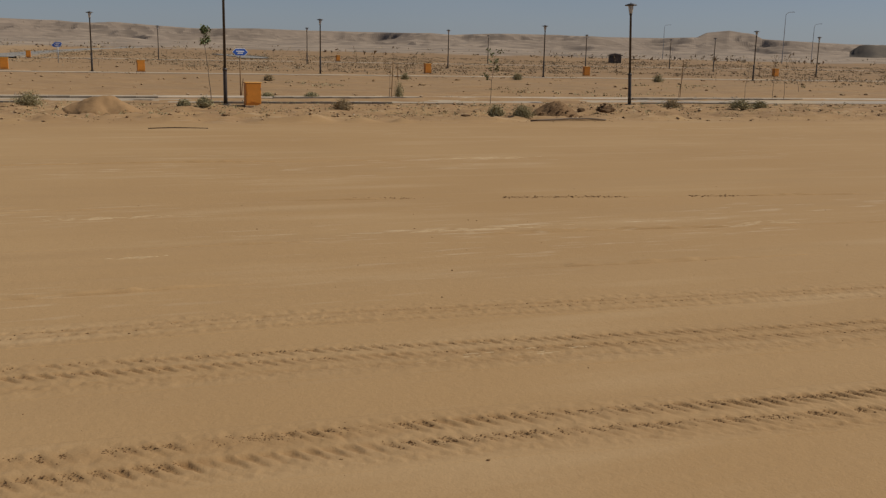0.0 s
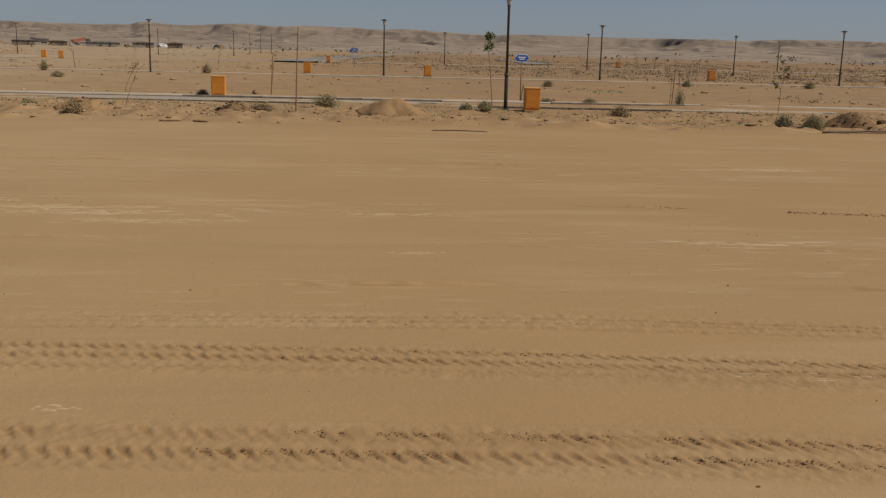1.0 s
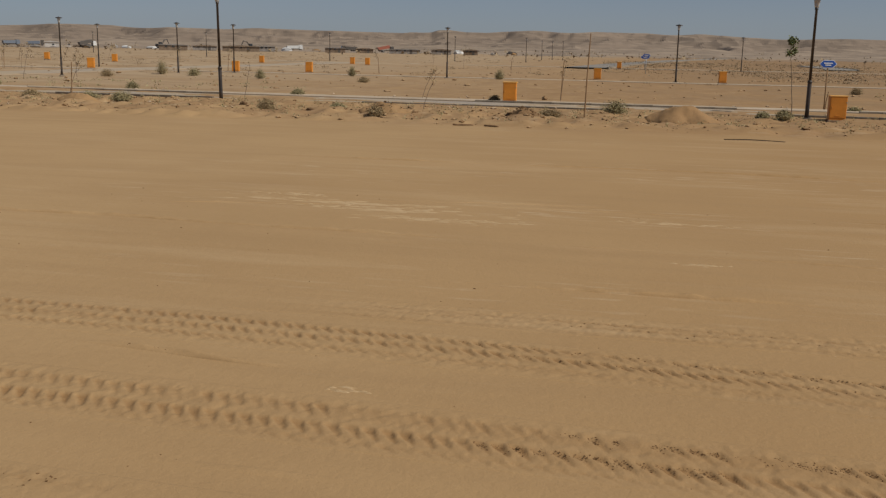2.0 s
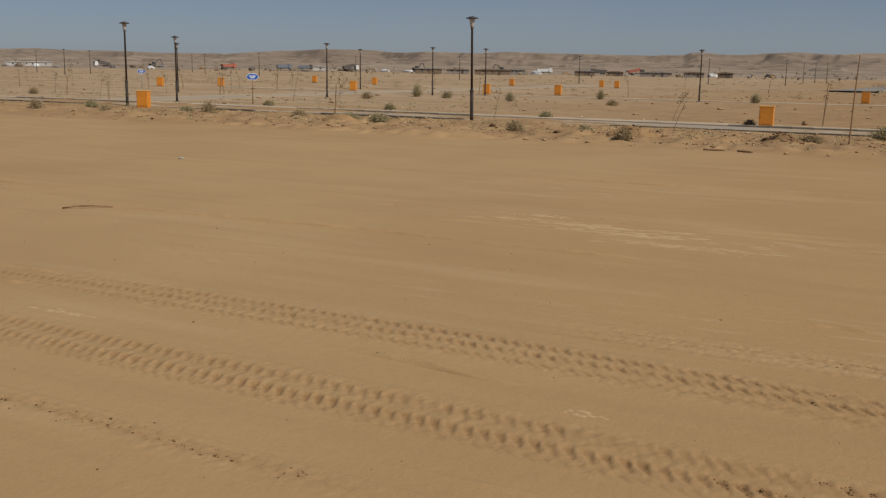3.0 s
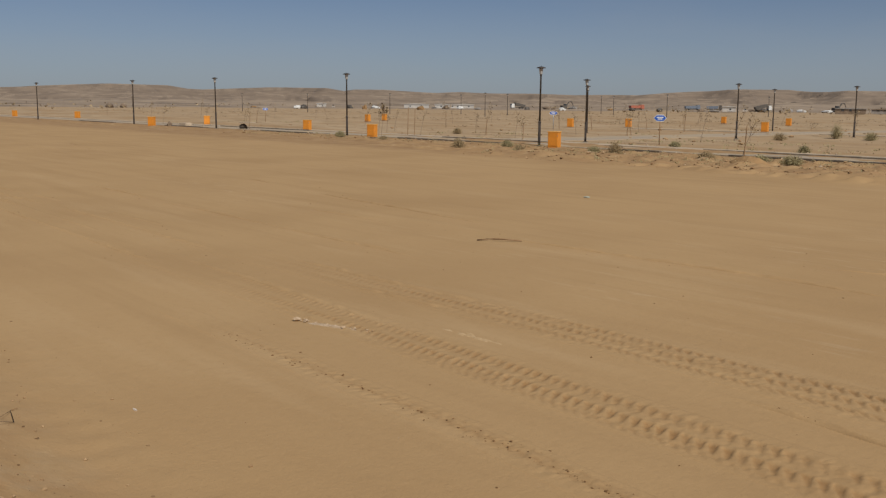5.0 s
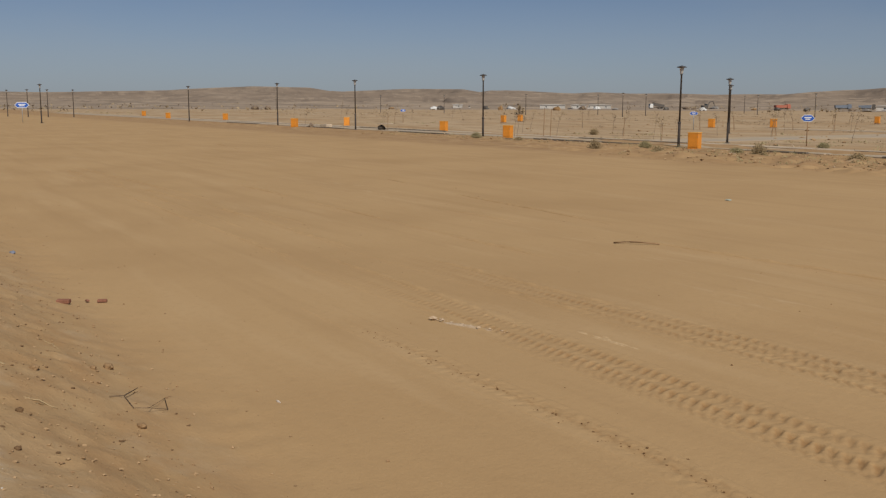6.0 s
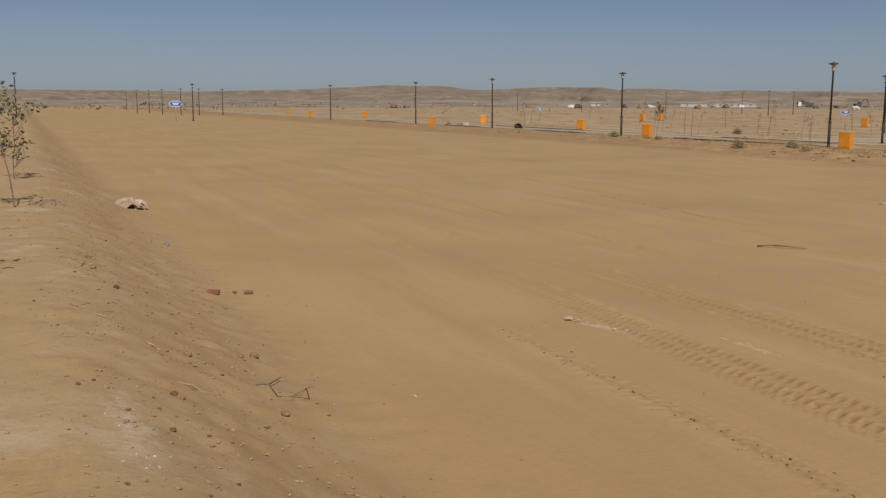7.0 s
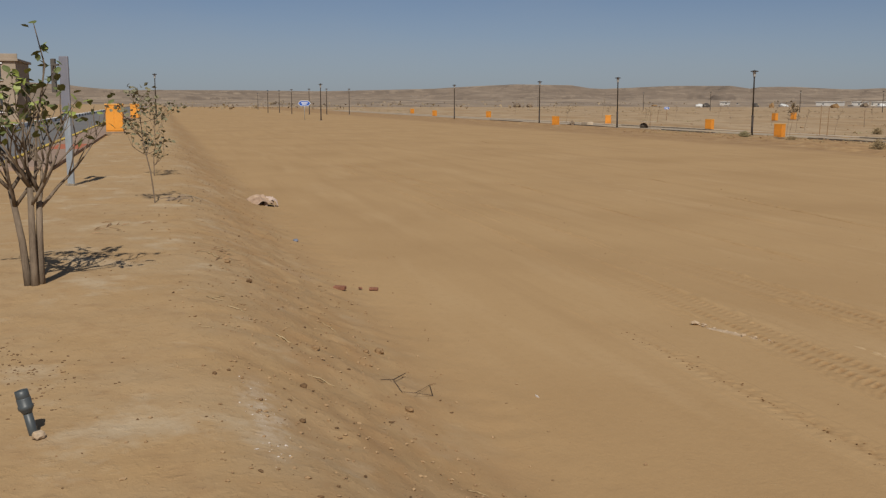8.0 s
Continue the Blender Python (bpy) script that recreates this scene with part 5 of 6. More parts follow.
def stick(x0, y0, x1, y1, r, sag, label, name="stick", mat=STAKE):
    rnd = random.Random(int(x0 * 100))
    pts = []
    for i in range(9):
        s = i / 8
        x, y = x0 + (x1 - x0) * s + rnd.uniform(-0.01, 0.01), y0 + (y1 - y0) * s + rnd.uniform(-0.02, 0.02)
        pts.append((x, y, land_at(x, y) + r + sag * math.sin(s * math.pi)))
    ob = part(name, tubed(pts, [r * (1 - 0.5 * abs(i / 8 - 0.4)) for i in range(9)], 6), mat, None, label, True)
    return tagged(ob, label, "stick")


stick(1.6, 29.9, 3.3, 29.75, 0.016, 0.02, "long thin weathered stick lying on the sand", mat=WIRE)
stick(-13.4, 11.7, -12.8, 12.25, 0.016, 0.03, "curved dark strip of bark lying on the plot", "bark_strip", STAKE)
stick(-6.95, 31.5, -6.3, 31.7, 0.035, 0.0, "short dark piece of timber on the verge", "timber_piece", STAKE)
stick(-5.9, 31.6, -5.4, 31.4, 0.035, 0.0, "short dark piece of timber on the verge", "timber_piece", STAKE)
stick(14.8, 31.9, 17.8, 31.8, 0.04, 0.03, "long dark plank lying below the rubble heap", "plank", SHED)
for x, y, dx, dy, r in ((-9.1, 0.18, 0.16, 0.14, 0.007), (-9.2, 0.34, 0.2, -0.12, 0.006), (-8.68, 0.35, 0.1, 0.17, 0.006), (-7.0, 0.82, 0.06, 0.24, 0.006), (-6.9, 0.86, -0.12, 0.15, 0.004), (-8.12, 0.7, 0.2, 0.14, 0.011), (-12.0, 0.3, 0.3, 0.2, 0.01), (-9.6, 1.35, 0.3, 0.1, 0.006), (-7.75, 0.1, -0.02, 0.1, 0.004), (-5.4, 1.55, 0.02, 0.16, 0.005)):
    stick(x, y, x + dx * 0.85, y + dy * 0.85, r * 0.65, 0.006, "short dry straw-coloured twig on the bank", "twig", STRAW)


# Litter and debris by the bank
def crumpled(w, d, h, seed, sharp=0.5):
    """A heap of creased film: sharp ridges over a low hump, its hem drawn under."""
    bm = bmesh.new()
    bmesh.ops.create_grid(bm, x_segments=18, y_segments=16, size=1.0)
    for v in bm.verts:
        r = min(1.0, math.hypot(v.co.x, v.co.y) * 0.8)
        fold = sum(abs(noise.noise(v.co * f + Vector((seed, f, 0)))) * k for f, k in ((1.3, 0.9), (2.9, 0.5), (6.0, 0.2)))
        side = noise.noise(v.co * 2.1 + Vector((0, seed, 3))) * 0.2
        v.co = Vector((v.co.x * w / 2 * (1 + side), v.co.y * d / 2 * (1 - side), h * (1 - r ** 3) * (0.55 + sharp - sharp * 1.5 * fold) - 0.06 * (r > 0.95)))
    return bm


def bag(x, y):
    t = thing("plastic_sack", x, y, land_at(x, y), 20, "crumpled tan and white plastic sack at the foot of the bank", "sack")
    part("sack_body", crumpled(0.72, 0.62, 0.23, 4), SACK, t)
    fold = crumpled(0.3, 0.34, 0.13, 9, 0.8)
    fold.transform(Matrix.Translation((0.16, 0.2, 0.03)))
    part("fold", fold, SACK_PALE, t, "white open end")
    return t


bag(-23.7, 2.05)
for x, y, turn, k in ((-12.38, 2.01, 60, 1.0), (-12.6, 2.51, 70, 0.75), (-12.66, 2.34, 10, 0.45)):
    ob = part("brick", boxed((0, 0, 0), (0.16 * k, 0.09 * k, 0.05 * k), 0.012), BRICK, None, "broken piece of red brick on the sand")
    tagged(ob, "", "brick", "broken red bricks")
    ob.matrix_basis = pose(x, y, land_at(x, y) + 0.025, 0, 0, turn)
wx = [(-7.6, 1.5), (-7.75, 1.64), (-8.1, 1.84), (-7.72, 1.64), (-7.42, 1.64), (-7.4, 1.75), (-7.95, 2.02), (-7.56, 1.94), (-7.39, 1.74)]
ob = part("wire", tubed([(x, y, land_at(x, y) + 0.012 + 0.03 * (i % 3 == 2)) for i, (x, y) in enumerate(wx)], 0.0026, 5), WIRE, None, "bent piece of rusty wire on the bank", True)
tagged(ob, "", "wire")
for name, x, y, size, mat, label, seed in (("wood_chip", -7.54, 2.87, (0.04, 0.011, 0.01), PAPER, "small pale wood chip on the sand", 3), ("stone", -6.94, 1.58, (0.055, 0.045, 0.03), STONE, "pale lump of stone at the bank foot", 5), ("plastic_scrap", -17.05, 2.05, (0.07, 0.05, 0.03), BLUE_SCRAP, "small blue plastic scrap on the sand", 6),
                                           ("plastic_scrap", -18, 19.7, (0.11, 0.06, 0.03), GREEN_SCRAP, "small pale green plastic scrap on the plot", 7), ("stone", -7.96, 1.02, (0.045, 0.05, 0.03), STONE, "pale lump of stone on the bank", 8), ("stone", -10.4, 0.68, (0.045, 0.04, 0.035), CLOD, "dark stone at the edge of the bank", 9), ("stone", -11.58, 0.53, (0.05, 0.045, 0.035), STONE, "brown stone at the edge of the bank", 12), ("stone", -5.74, 0.6, (0.035, 0.026, 0.02), CLOD, "dark clod of earth on the bank", 13), ("stone", -6.38, 0.11, (0.024, 0.02, 0.016), CLOD, "small dark clod on the planting strip", 14), ("stone", -8.69, 1.6, (0.04, 0.035, 0.03), STONE, "small pale stone at the bank foot", 15), ("stone", -6.55, 0.72, (0.028, 0.035, 0.03), CLOD, "small dark clod on the bank", 16), ("stone", -8.93, 1.78, (0.07, 0.055, 0.045), STONE, "small stone at the bank foot", 11)):
    ob = part(name, lump(size, seed, 0.4, 2, 2.0), mat, None, label)
    tagged(ob, "", "stone" if name == "stone" else "scrap")
    ob.scale = (0.8, 0.8, 0.8) if name == "stone" else (1, 1, 1)
    ob.location = (x, y, land_at(x, y) + size[2] * 0.4)
chunks, flakes = [], []
for _ in range(70):
    s = rng.random()
    x, y = -9.62 + 0.95 * s + rng.normal(0, 0.03), 5.64 + 0.33 * s + rng.normal(0, 0.035)
    chunks.append(pebble(x, y, land_at(x, y) + 0.004, 0.006 + 0.02 * rng.random() ** 4))
heap("gypsum_patch", -9.12, 5.79, 0.75, 0.14, 0.018, 41, "pale crushed gypsum patch on the plot", GYPSUM).rotation_euler = (0, 0, 0.33)
for x, y, r in ((-9.6, 5.62, 0.045), (-9.5, 5.69, 0.03), (-8.95, 5.83, 0.032)):
    chunks.append(pebble(x, y, land_at(x, y) + 0.01, r))
for k, (px, py, pw, pd) in enumerate(((0.2, 14.65, 1.6, 0.16), (5.0, 12.65, 2.6, 0.2), (8.6, 21.05, 2.6, 0.3), (0.45, 11.8, 0.6, 0.1), (-5.2, 14.9, 3.4, 0.4), (-4.2, 14.5, 2.6, 0.5), (-3.0, 13.8, 2.2, 0.35), (-6.2, 15.5, 1.2, 0.3), (9.5, 12.1, 1.3, 0.14), (-7.9, 6.75, 0.7, 0.12), (-2.2, 6.55, 0.35, 0.1), (3.3, 7.2, 1.5, 0.05))):
    for _ in range(int(12 + 34 * pw * pd ** 0.5)):
        x, y = px + rng.normal(0, pw * 0.28), py - 0.05 * (px > 3) * rng.normal(0, 1) + rng.normal(0, pd * 0.3)
        c, n_side = np.array([x, y, land_at(x, y) + 0.004]), 6
        long_way, wide_way = rng.uniform(0.03, 0.16) * (0.5 + pw * 0.4), rng.uniform(0.008, 0.03) * (0.6 + pd * 2)
        rim_pts = [c + np.array([math.cos(q * 1.047) * long_way * rng.uniform(0.6, 1), math.sin(q * 1.047) * wide_way * rng.uniform(0.6, 1), -0.004]) for q in range(n_side)]
        flakes.append((np.array(rim_pts + [c + np.array([0, 0, 0.004])]), [(q, (q + 1) % n_side, n_side) for q in range(n_side)]))
joined("crust_flakes", flakes, CRUST, None, "pale flakes of gypsum crust scattered in streaks over the plot", "crust")
joined("gypsum_lumps", chunks, GYPSUM, None, "crushed streak of pale gypsum lumps on the plot", "stones")
chunks = []
for _ in range(42):
    s = rng.random()
    x, y = -6.4 + 1.7 * s + rng.normal(0, 0.05), 0.37 + rng.normal(0, 0.06)
    chunks.append(pebble(x, y, land_at(x, y), 0.003 + 0.007 * rng.random() ** 4))
joined("lime_crumbs", chunks, PAPER, None, "line of white lime crumbs along the bank edge", "stones")

# The first, densest group is added to darken the sapling's shadow.
for k, (bx, by, n) in enumerate(((-18.3, 0.1, 34), (-12.2, 0.45, 10), (-14.5, -0.9, 12))):
    pieces = []
    for _ in range(n):
        x, y, a, ln = bx + rng.normal(0, 0.28), by + rng.normal(0, 0.16), rng.uniform(0, 3.14), rng.uniform(0.05, 0.16)
        z = land_at(x, y) + 0.008
        d, w = np.array([math.cos(a), math.sin(a), 0.15]) * ln, np.array([-math.sin(a), math.cos(a), 0]) * 0.007
        c = np.array([x, y, z])
        pieces.append((np.array([c - d - w, c - d + w, c + d + w, c + d - w, c + np.array([0, 0, 0.014])]), [(0, 1, 4), (1, 2, 4), (2, 3, 4), (3, 0, 4)]))
    joined("twig_litter", pieces, SHED if k == 0 else STAKE, None, "dry twigs on the planting strip, one group added in a sapling's shadow", "twigs")

# Irrigation riser standing in the strip
t = thing("irrigation_riser", -5.4, -0.89, land_at(-5.4, -0.89), 0, "grey plastic irrigation riser pipe standing in the sand", "pipe")
tilt = Euler((radians(12), radians(-4), 0)).to_matrix().to_4x4()
for name, prof in (("pipe", [(0.025, -0.1), (0.024, 0.15)]), ("coupling", [(0.024, 0.12), (0.03, 0.135), (0.037, 0.145), (0.041, 0.15), (0.041, 0.166), (0.037, 0.17), (0.038, 0.205), (0.035, 0.21)]), ("collar_ring", [(0.034, 0.208), (0.036, 0.212), (0.035, 0.25), (0.029, 0.252), (0.028, 0.22), (0.002, 0.218)])):
    bm = lathe(prof, 18)
    bm.transform(tilt)
    part(name, bm, PVC, t, smooth=True)
ob = part("stone", lump((0.042, 0.035, 0.022), 21, 0.45), GYPSUM, None, "pale stone beside the irrigation riser")
tagged(ob, "", "stone").location = (-5.32, -0.86, land_at(-5.32, -0.86) + 0.02)

# Debris by the far street
t = thing("debris_pile", -82.6, 43.6, land_at(-82.6, 43.6), 20, "dark pile of broken debris beside the street", "debris")
for k in range(5):
    ob = part("chunk", lump((0.35, 0.3, 0.25), k, 0.5), RUBBER if k % 2 else SHED, t)
    ob.location = (rng.uniform(-0.7, 0.7), rng.uniform(-0.3, 0.3), 0.2)
ob = part("cover_slab", boxed((0, 0, 0.62), (1.5, 0.7, 0.07), 0.02), PATH_PALE, t, "pale broken slab")
t = thing("concrete_block", -95.2, 43.2, 0, 15, "low pale concrete block beside the street", "block")
part("block", boxed((0, 0, 0.17), (1.05, 0.8, 0.36), 0.06), PATH_PALE, t)
t = thing("plant_stump", -96.6, 42.1, 0, 0, "small brown withered plant stump beside the street", "shrub")
part("stump", lump((0.28, 0.25, 0.42), 31, 0.5, 3, 2.5), SHED, t)


# Far works camp: sheds, lorries, diggers, white halls
def shed(x, y, z, w, d, h, turn, mat, roof, label):
    t = thing("shed", x, y, z, turn, label, "shed", "sheds of the works camp")
    part("wall", boxed((0, 0, h / 2), (w, d, h), 0.03), mat, t)
    part("roof", plate([(-w / 2 - 0.3, h), (w / 2 + 0.3, h), (w / 2 + 0.3, h + 0.15), (0, h + 0.55), (-w / 2 - 0.3, h + 0.15)], d + 0.6), roof, t)
    part("door", boxed((w * 0.2, -d / 2 - 0.03, 1.0), (0.9, 0.06, 2.0), 0.01), MACHINE_DARK, t)
    for s in (-0.25, 0.0):
        window = part("window", boxed((w * s, -d / 2 - 0.02, 1.5), (0.9, 0.05, 0.7), 0.01), GLASS, t)
        part("sill", boxed((w * s, -d / 2 - 0.06, 1.12), (1.0, 0.1, 0.06)), roof, window)
    return t


def wheel(parent, x, y, r):
    bm = lathe([(r * 0.55, -0.16), (r * 0.95, -0.16), (r, -0.1), (r, 0.1), (r * 0.95, 0.16), (r * 0.55, 0.16)], 16)
    bm.transform(Matrix.Translation((x, y, r)) @ pose(0, 0, 0, 90, 0, 0))
    w = part("wheel", bm, RUBBER, parent)
    hub = lathe([(0.1, -0.17), (r * 0.5, -0.15), (r * 0.5, 0.15), (0.1, 0.17)], 12)
    hub.transform(Matrix.Translation((x, y, r)) @ pose(0, 0, 0, 90, 0, 0))
    part("hub", hub, STEEL, w)


def lorry(x, y, z, turn, cab_mat, bed_mat, label, tipped=False):
    t = thing("lorry", x, y, z, turn, label, "lorry", "lorries of the works camp")
    part("chassis", boxed((0, 0, 0.95), (7.0, 0.9, 0.3), 0.03), MACHINE_DARK, t)
    c = part("cab", plate([(2.0, 0.9), (3.6, 0.9), (3.6, 1.9), (3.3, 2.8), (2.0, 2.8)], 2.3), cab_mat, t)
    part("windscreen", plate([(3.42, 1.95), (3.66, 1.95), (3.4, 2.65), (3.2, 2.65)], 2.0), GLASS, c)
    bed = plate([(-3.4, 1.15), (1.7, 1.15), (1.9, 2.5), (-3.6, 2.3)], 2.4)
    if tipped:
        bed.transform(Matrix.Translation((-3.2, 0, 1.15)) @ pose(0, 0, 0, 0, -10, 0) @ Matrix.Translation((3.2, 0, -1.15)))
    part("bed", bed, bed_mat, t)
    for wx_ in (2.7, -1.4, -2.5):
        for s in (-1, 1):
            wheel(t, wx_, s * 0.95, 0.5)
    return t


def digger(x, y, z, turn, mat, label):
    t = thing("excavator", x, y, z, turn, label, "excavator")
    for s in (-1, 1):
        part("track", plate([(-1.7, 0.2), (-1.4, 0), (1.4, 0), (1.7, 0.2), (1.7, 0.6), (1.4, 0.8), (-1.4, 0.8), (-1.7, 0.6)], 0.5, Matrix.Translation((0, s * 1.0, 0))), RUBBER, t)
    house = part("house", boxed((-0.4, 0, 1.5), (2.8, 2.4, 1.2), 0.1), mat, t)
    part("cabin", boxed((0.7, 0.7, 2.2), (1.3, 1.0, 1.4), 0.1), GLASS, house)
    boom = part("boom", tubed([(0.8, -0.2, 1.6), (2.4, -0.2, 3.9), (4.0, -0.2, 4.1)], [0.3, 0.32, 0.22], 6), mat, t)
    part("arm", tubed([(3.9, -0.2, 4.2), (5.0, -0.2, 2.0)], [0.24, 0.16], 6), mat, boom)
    part("bucket", lump((0.5, 0.5, 0.5), 3, 0.3), MACHINE_DARK, boom).location = (5.0, -0.2, 1.5)
    return t


def polar(bearing, d):
    return -math.sin(radians(bearing)) * d, math.cos(radians(bearing)) * d


for bearing, d, w, mat, roof, label in ((28.3, 330, 9, SHED, SHED_GREY, "long dark weathered shed at the works camp"), (26.6, 345, 8, SHED_GREY, SHED, "grey sheet-metal shed at the works camp"), (24.6, 330, 12, SHED, SHED, "low brown shed at the works camp"), (23.2, 350, 6, SHED_GREY, SHED_GREY, "small grey shed at the works camp"),
                                        (19.3, 345, 7, SHED, SHED_GREY, "dark weathered shed at the works camp"), (15.3, 350, 11, SHED_GREY, SHED_GREY, "long grey shed with a low roof"), (17.6, 350, 6, SHED, SHED, "brown weathered shed at the works camp"), (13.2, 350, 7, SHED_GREY, SHED, "grey sheet-metal shed at the works camp"), (11.5, 345, 5, SHED, SHED, "small brown shed at the works camp"), (-29.55, 205, 2.6, MACHINE_DARK, MACHINE_DARK, "small dark hut standing on the plain")):
    x, y = polar(bearing, d * 1.12)
    shed(x, y, 0, w * 1.1, min(5, w), rng.uniform(1.4, 2.0), bearing, mat, roof, label)
for bearing, d, turn, a, b, label, tip in ((32.8, 335, 20, MACHINE_WHITE, MACHINE_DARK, "white-cabbed lorry with a dark bed", True), (21.6, 340, 10, MACHINE_WHITE, MACHINE_WHITE, "white lorry parked at the works camp", False), (18.5, 335, 190, MACHINE_DARK, MACHINE_DARK, "dark lorry parked at the works camp", False), (16.4, 335, 10, MACHINE_DARK, MACHINE_RED, "lorry with a raised red bed", True), (36.6, 360, 15, MACHINE_BLUE, MACHINE_BLUE, "dull blue lorry on the plain", False), (39.7, 350, 30, MACHINE_RED, MACHINE_RED, "bright red lorry on the plain", False), (46.5, 360, 200, MACHINE_WHITE, MACHINE_DARK, "white-cabbed lorry with a raised dark bed", True), (35.4, 355, 0, MACHINE_DARK, MACHINE_BLUE, "dark lorry on the plain", False)):
    x, y = polar(bearing, d * 1.35)
    lorry(x, y, 0, bearing + turn, a, b, label, tip)
for bearing, d, turn, label in ((29.0, 350, 40, "dark excavator with a raised boom"), (24.0, 350, 200, "excavator standing behind the sheds"), (43.8, 370, 30, "dark excavator on the plain")):
    x, y = polar(bearing, d * 1.35)
    digger(x, y, 0, bearing + turn, MACHINE_DARK, label)


def hall(x, y, w, h, turn, label):
    t = thing("white_hall", x, y, 0.3, turn, label, "building", "white halls")
    part("wall", boxed((0, 0, h / 2), (w, 9, h), 0.05), DUSTY_WHITE, t)
    part("roof", plate([(-w / 2 - 0.3, h), (w / 2 + 0.3, h), (w / 2 + 0.3, h + 0.2), (0, h + 0.5), (-w / 2 - 0.3, h + 0.2)], 9.6), DUSTY_WHITE, t)
    for k in range(max(2, int(w / 6))):
        window = part("window", boxed((-w / 2 + 3 + k * 5.5, -4.53, h * 0.55), (0.7, 0.06, 0.5)), GLASS, t)
        part("sill", boxed((-w / 2 + 3 + k * 5.5, -4.58, h * 0.55 - 0.55), (1.6, 0.12, 0.1)), WHITE, window)
    return t


for bearing, d, w in ((52.4, 480, 12), (50.9, 480, 7), (49.7, 485, 11), (34.6, 400, 5), (57.9, 520, 5)):
    x, y = polar(bearing, d)
    hall(x, y, w, 1.7, bearing, "long white prefabricated hall on the plain")

# Clutter of the works camp: stacks, drums and low spoil
for k in range(46):
    bearing, d = rng.uniform(9, 50) if k < 34 else rng.uniform(50, 72), rng.uniform(390, 470)
    x, y = polar(bearing, d)
    mat = (SHED, SHED_GREY, MACHINE_DARK, MACHINE_WHITE, SOIL)[k % 5]
    bm = lump((rng.uniform(0.8, 2.6), rng.uniform(0.8, 1.6), rng.uniform(0.5, 1.3)), k, 0.45, 2, 1.9)
    ob = part("crate", bm, mat, None, "weathered crate or bundle at the works camp")
    tagged(ob, "", "crate", "crates of the works camp").location = (x, y, 0.45)


# House across the boulevard
def house(x, y, w, d, h, turn):
    t = thing("house", x, y, ROAD_Z, turn, "two-storey beige plastered house beyond the boulevard", "house")
    part("wall", boxed((0, 0, h / 2), (w, d, h), 0.03), PLASTER, t)
    roof = part("roof", boxed((0, 0, h + 0.12), (w + 0.5, d + 0.5, 0.24), 0.03), PLASTER, t)
    part("parapet", boxed((0, -d / 2 - 0.1, h + 0.45), (w + 0.4, 0.2, 0.5), 0.02), PLASTER, roof)
    for s in range(2):
        for k in range(5):
            wx_, wz = -w / 2 + 2 + k * (w - 4) / 4, 1.6 + s * 3.1
            window = part("window", boxed((wx_, -d / 2 - 0.02, wz), (1.3, 0.08, 1.5)), GLASS, t)
            part("frame", boxed((wx_, -d / 2 - 0.05, wz + 0.8), (1.6, 0.14, 0.12)), WHITE, window)
            part("sill", boxed((wx_, -d / 2 - 0.06, wz - 0.8), (1.6, 0.18, 0.1)), WHITE, window)
    return t


house(-108, -22.6, 18.5, 10, 5.7, 90)

# Tall highway masts on the skyline
for bearing, d, high in ((-38.6, 330, 15), (-40.1, 380, 13), (-32.2, 420, 13)):
    x, y = polar(bearing, d)
    t = thing("highway_mast", x, y, 0, bearing, "tall thin grey highway lamp mast with curved arm", "street lamp", "highway masts")
    part("mast", tubed([(0, 0, -0.3), (0, 0, high * 0.6), (0, 0, high)], [0.14, 0.1, 0.07], 8), STEEL, t)
    arm = part("arm", tubed([(0, 0, high), (0.5, 0, high + 0.7), (1.9, 0, high + 0.9)], [0.07, 0.06, 0.05], 6), STEEL, t)
    part("lamp_head", boxed((2.2, 0, high + 0.88), (0.8, 0.3, 0.14), 0.04), STEEL, arm)
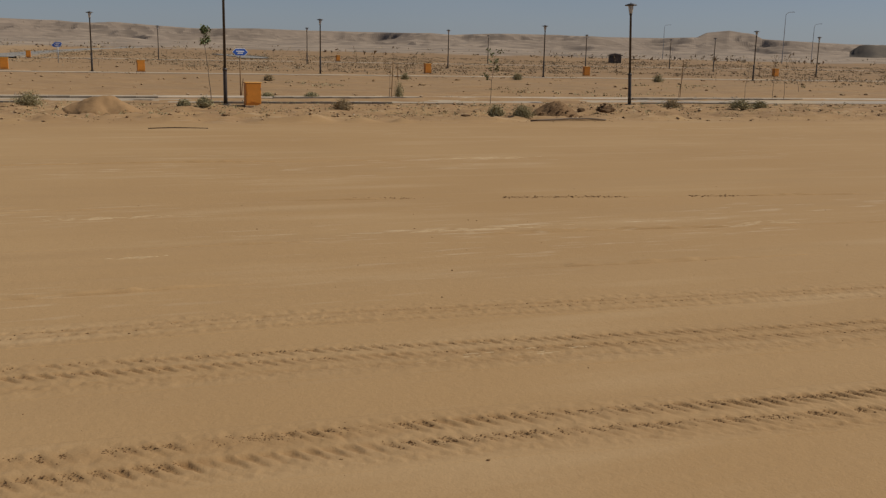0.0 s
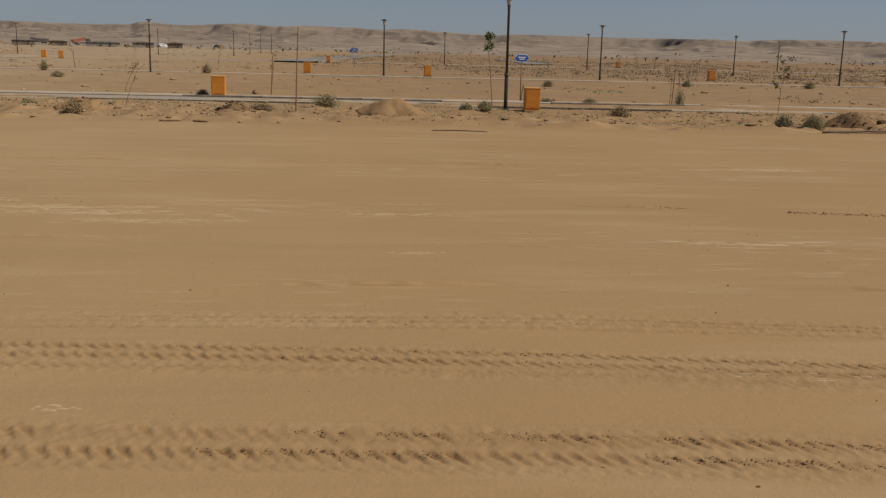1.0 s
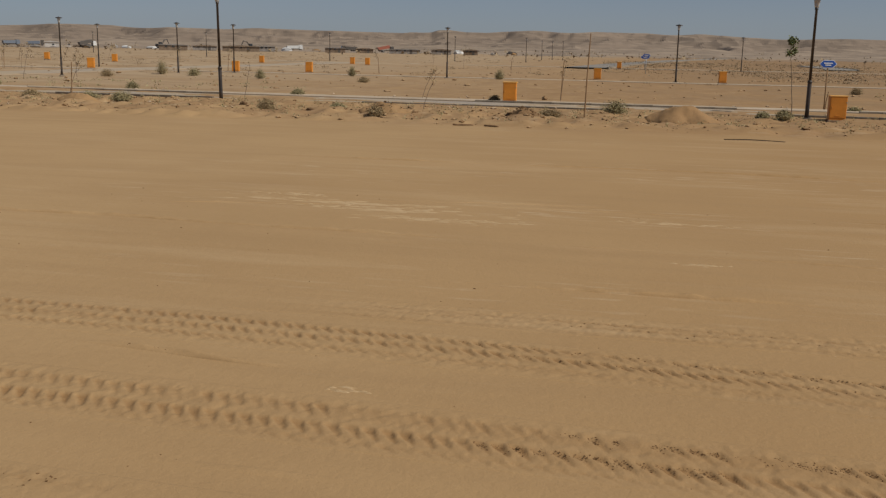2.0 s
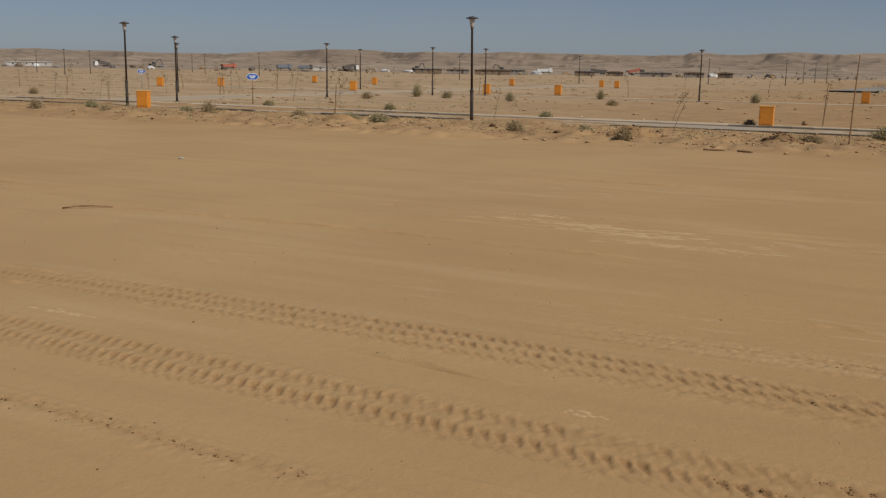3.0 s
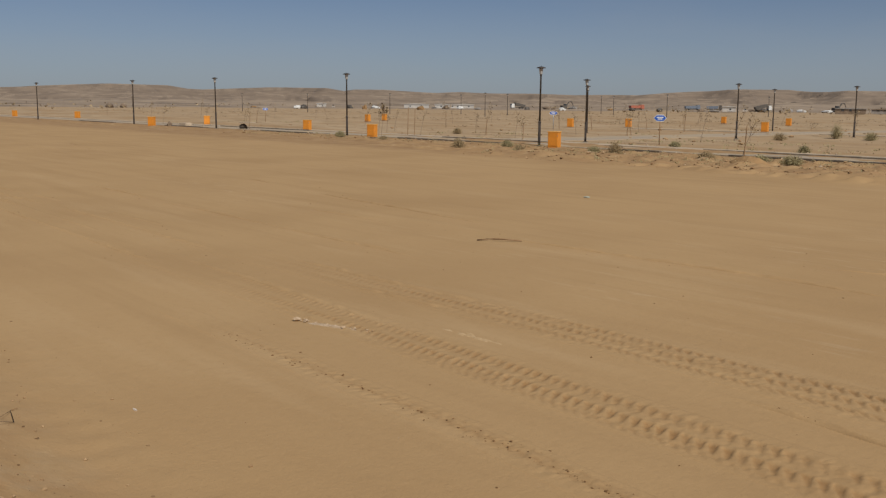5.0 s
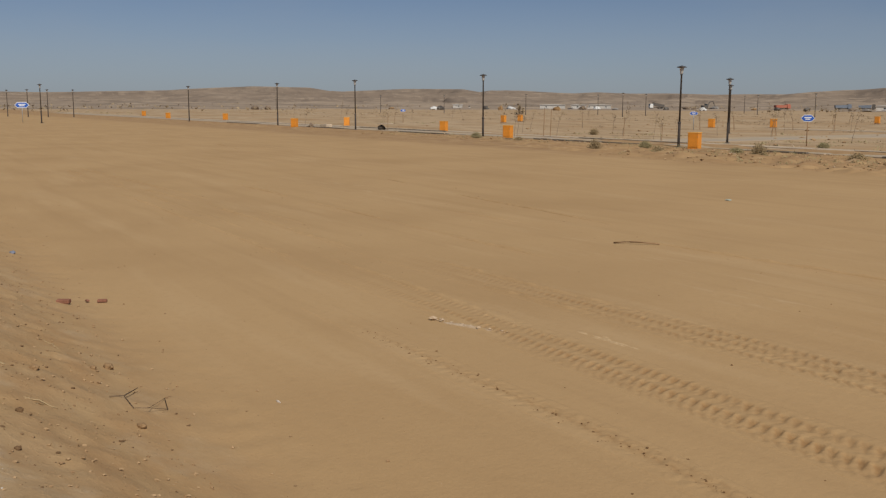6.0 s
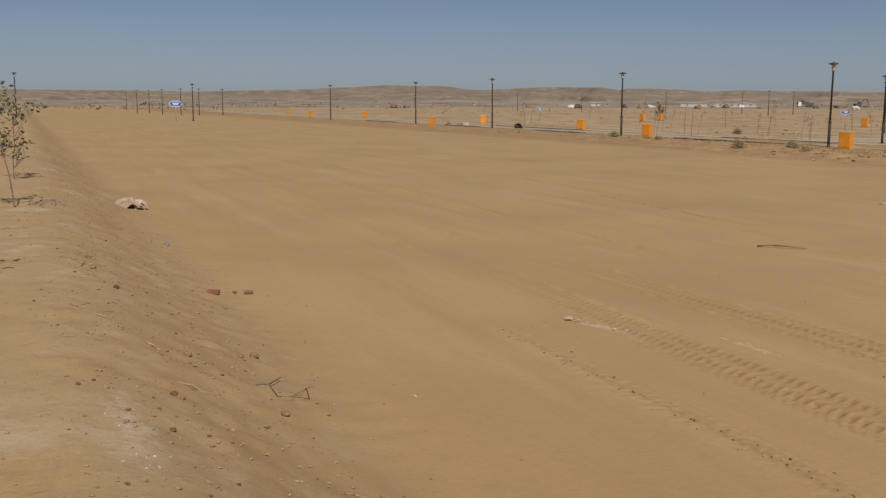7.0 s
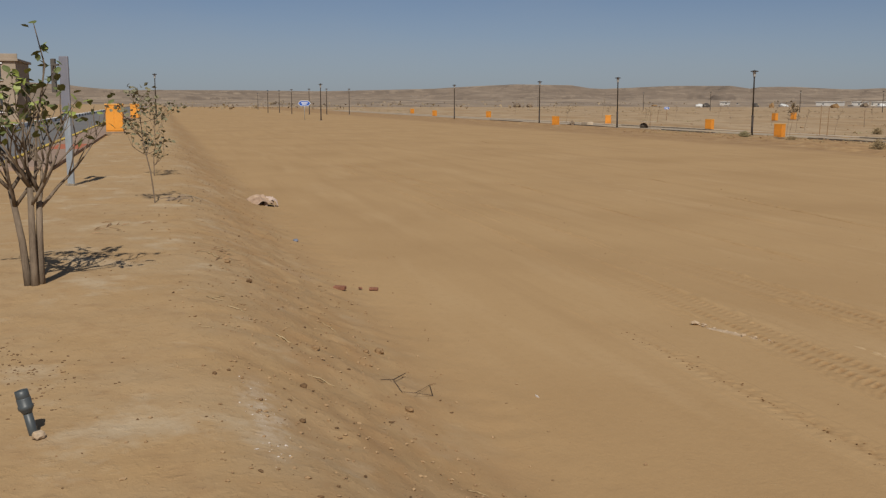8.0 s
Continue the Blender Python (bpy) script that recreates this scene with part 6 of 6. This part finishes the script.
# Distant grey road winding away over the plain
def winding_road(points, width, label):
    xs, ys = np.array([q[0] for q in points], float), np.array([q[1] for q in points], float)
    yy = np.arange(ys[0], ys[-1], 3.0)
    xx = np.interp(yy, ys, xs)
    for _ in range(12):
        xx[1:-1] = (xx[:-2] + 2 * xx[1:-1] + xx[2:]) / 4
    dx, dy = np.gradient(xx), np.gradient(yy)
    ln = np.hypot(dx, dy)
    zz = 0.16 + np.maximum(0, np.array([float(hill_height(np.array(math.degrees(math.atan2(-x, y))), np.array(math.hypot(x, y)), np.array(0.95))) if math.hypot(x, y) > 335 else 0 for x, y in zip(xx, yy)]))
    for name, near_edge, far_edge, lift, mat, kind in (("road_distant", -width / 2, width / 2, 0.0, ROAD_GREY, "structure"), ("kerb_distant", width / 2, width / 2 + 0.3, 0.08, KERB, "structure")):
        bm = bmesh.new()
        rows = []
        for i in range(len(yy)):
            nx, ny = dy[i] / ln[i], -dx[i] / ln[i]
            rows.append([bm.verts.new((xx[i] + nx * w, yy[i] + ny * w, zz[i] + h)) for w, h in ((near_edge, -0.6), (near_edge, lift), (far_edge, lift), (far_edge, -0.6))])
        for r0, r1 in zip(rows, rows[1:]):
            for k in range(3):
                bm.faces.new((r0[k], r0[k + 1], r1[k + 1], r1[k]))
        bmesh.ops.recalc_face_normals(bm, faces=bm.faces)
        tagged(part(name, bm, mat, None, label), label, "", "", kind)


winding_road([(-12.2, 143), (-11.6, 154), (-9.2, 196), (0.8, 305), (20, 440)], 6, "distant grey road winding over the plain")
winding_road([(26.5, 170), (28.6, 182), (28.8, 228)], 5, "short stretch of distant grey road beyond the plots")

# Dark embankment at the edge of the plain
bm = bmesh.new()
cells = []
for i in range(70):
    row = []
    for k, (w, h) in enumerate(((-40, -3), (-14, 6.6), (-5, 11.6), (5, 12.0), (40, -3))):
        x, y = polar(-42.0 - i * 0.22, 830 + w + 4 * math.sin(i * 0.7 + k))
        row.append(bm.verts.new((x, y, h * min(1.0, 0.55 + i * 0.2) + (0.3 * math.sin(i * 1.9 + k * 2.3) if h > 0 else 0))))
    cells.append(row)
for r0, r1 in zip(cells, cells[1:]):
    for k in range(4):
        bm.faces.new((r0[k], r1[k], r1[k + 1], r0[k + 1]))
bmesh.ops.recalc_face_normals(bm, faces=bm.faces)
tagged(part("embankment", bm, DARK_BANK, None, "dark earth embankment at the edge of the plain", True), "dark earth embankment at the edge of the plain", "", "", "structure")
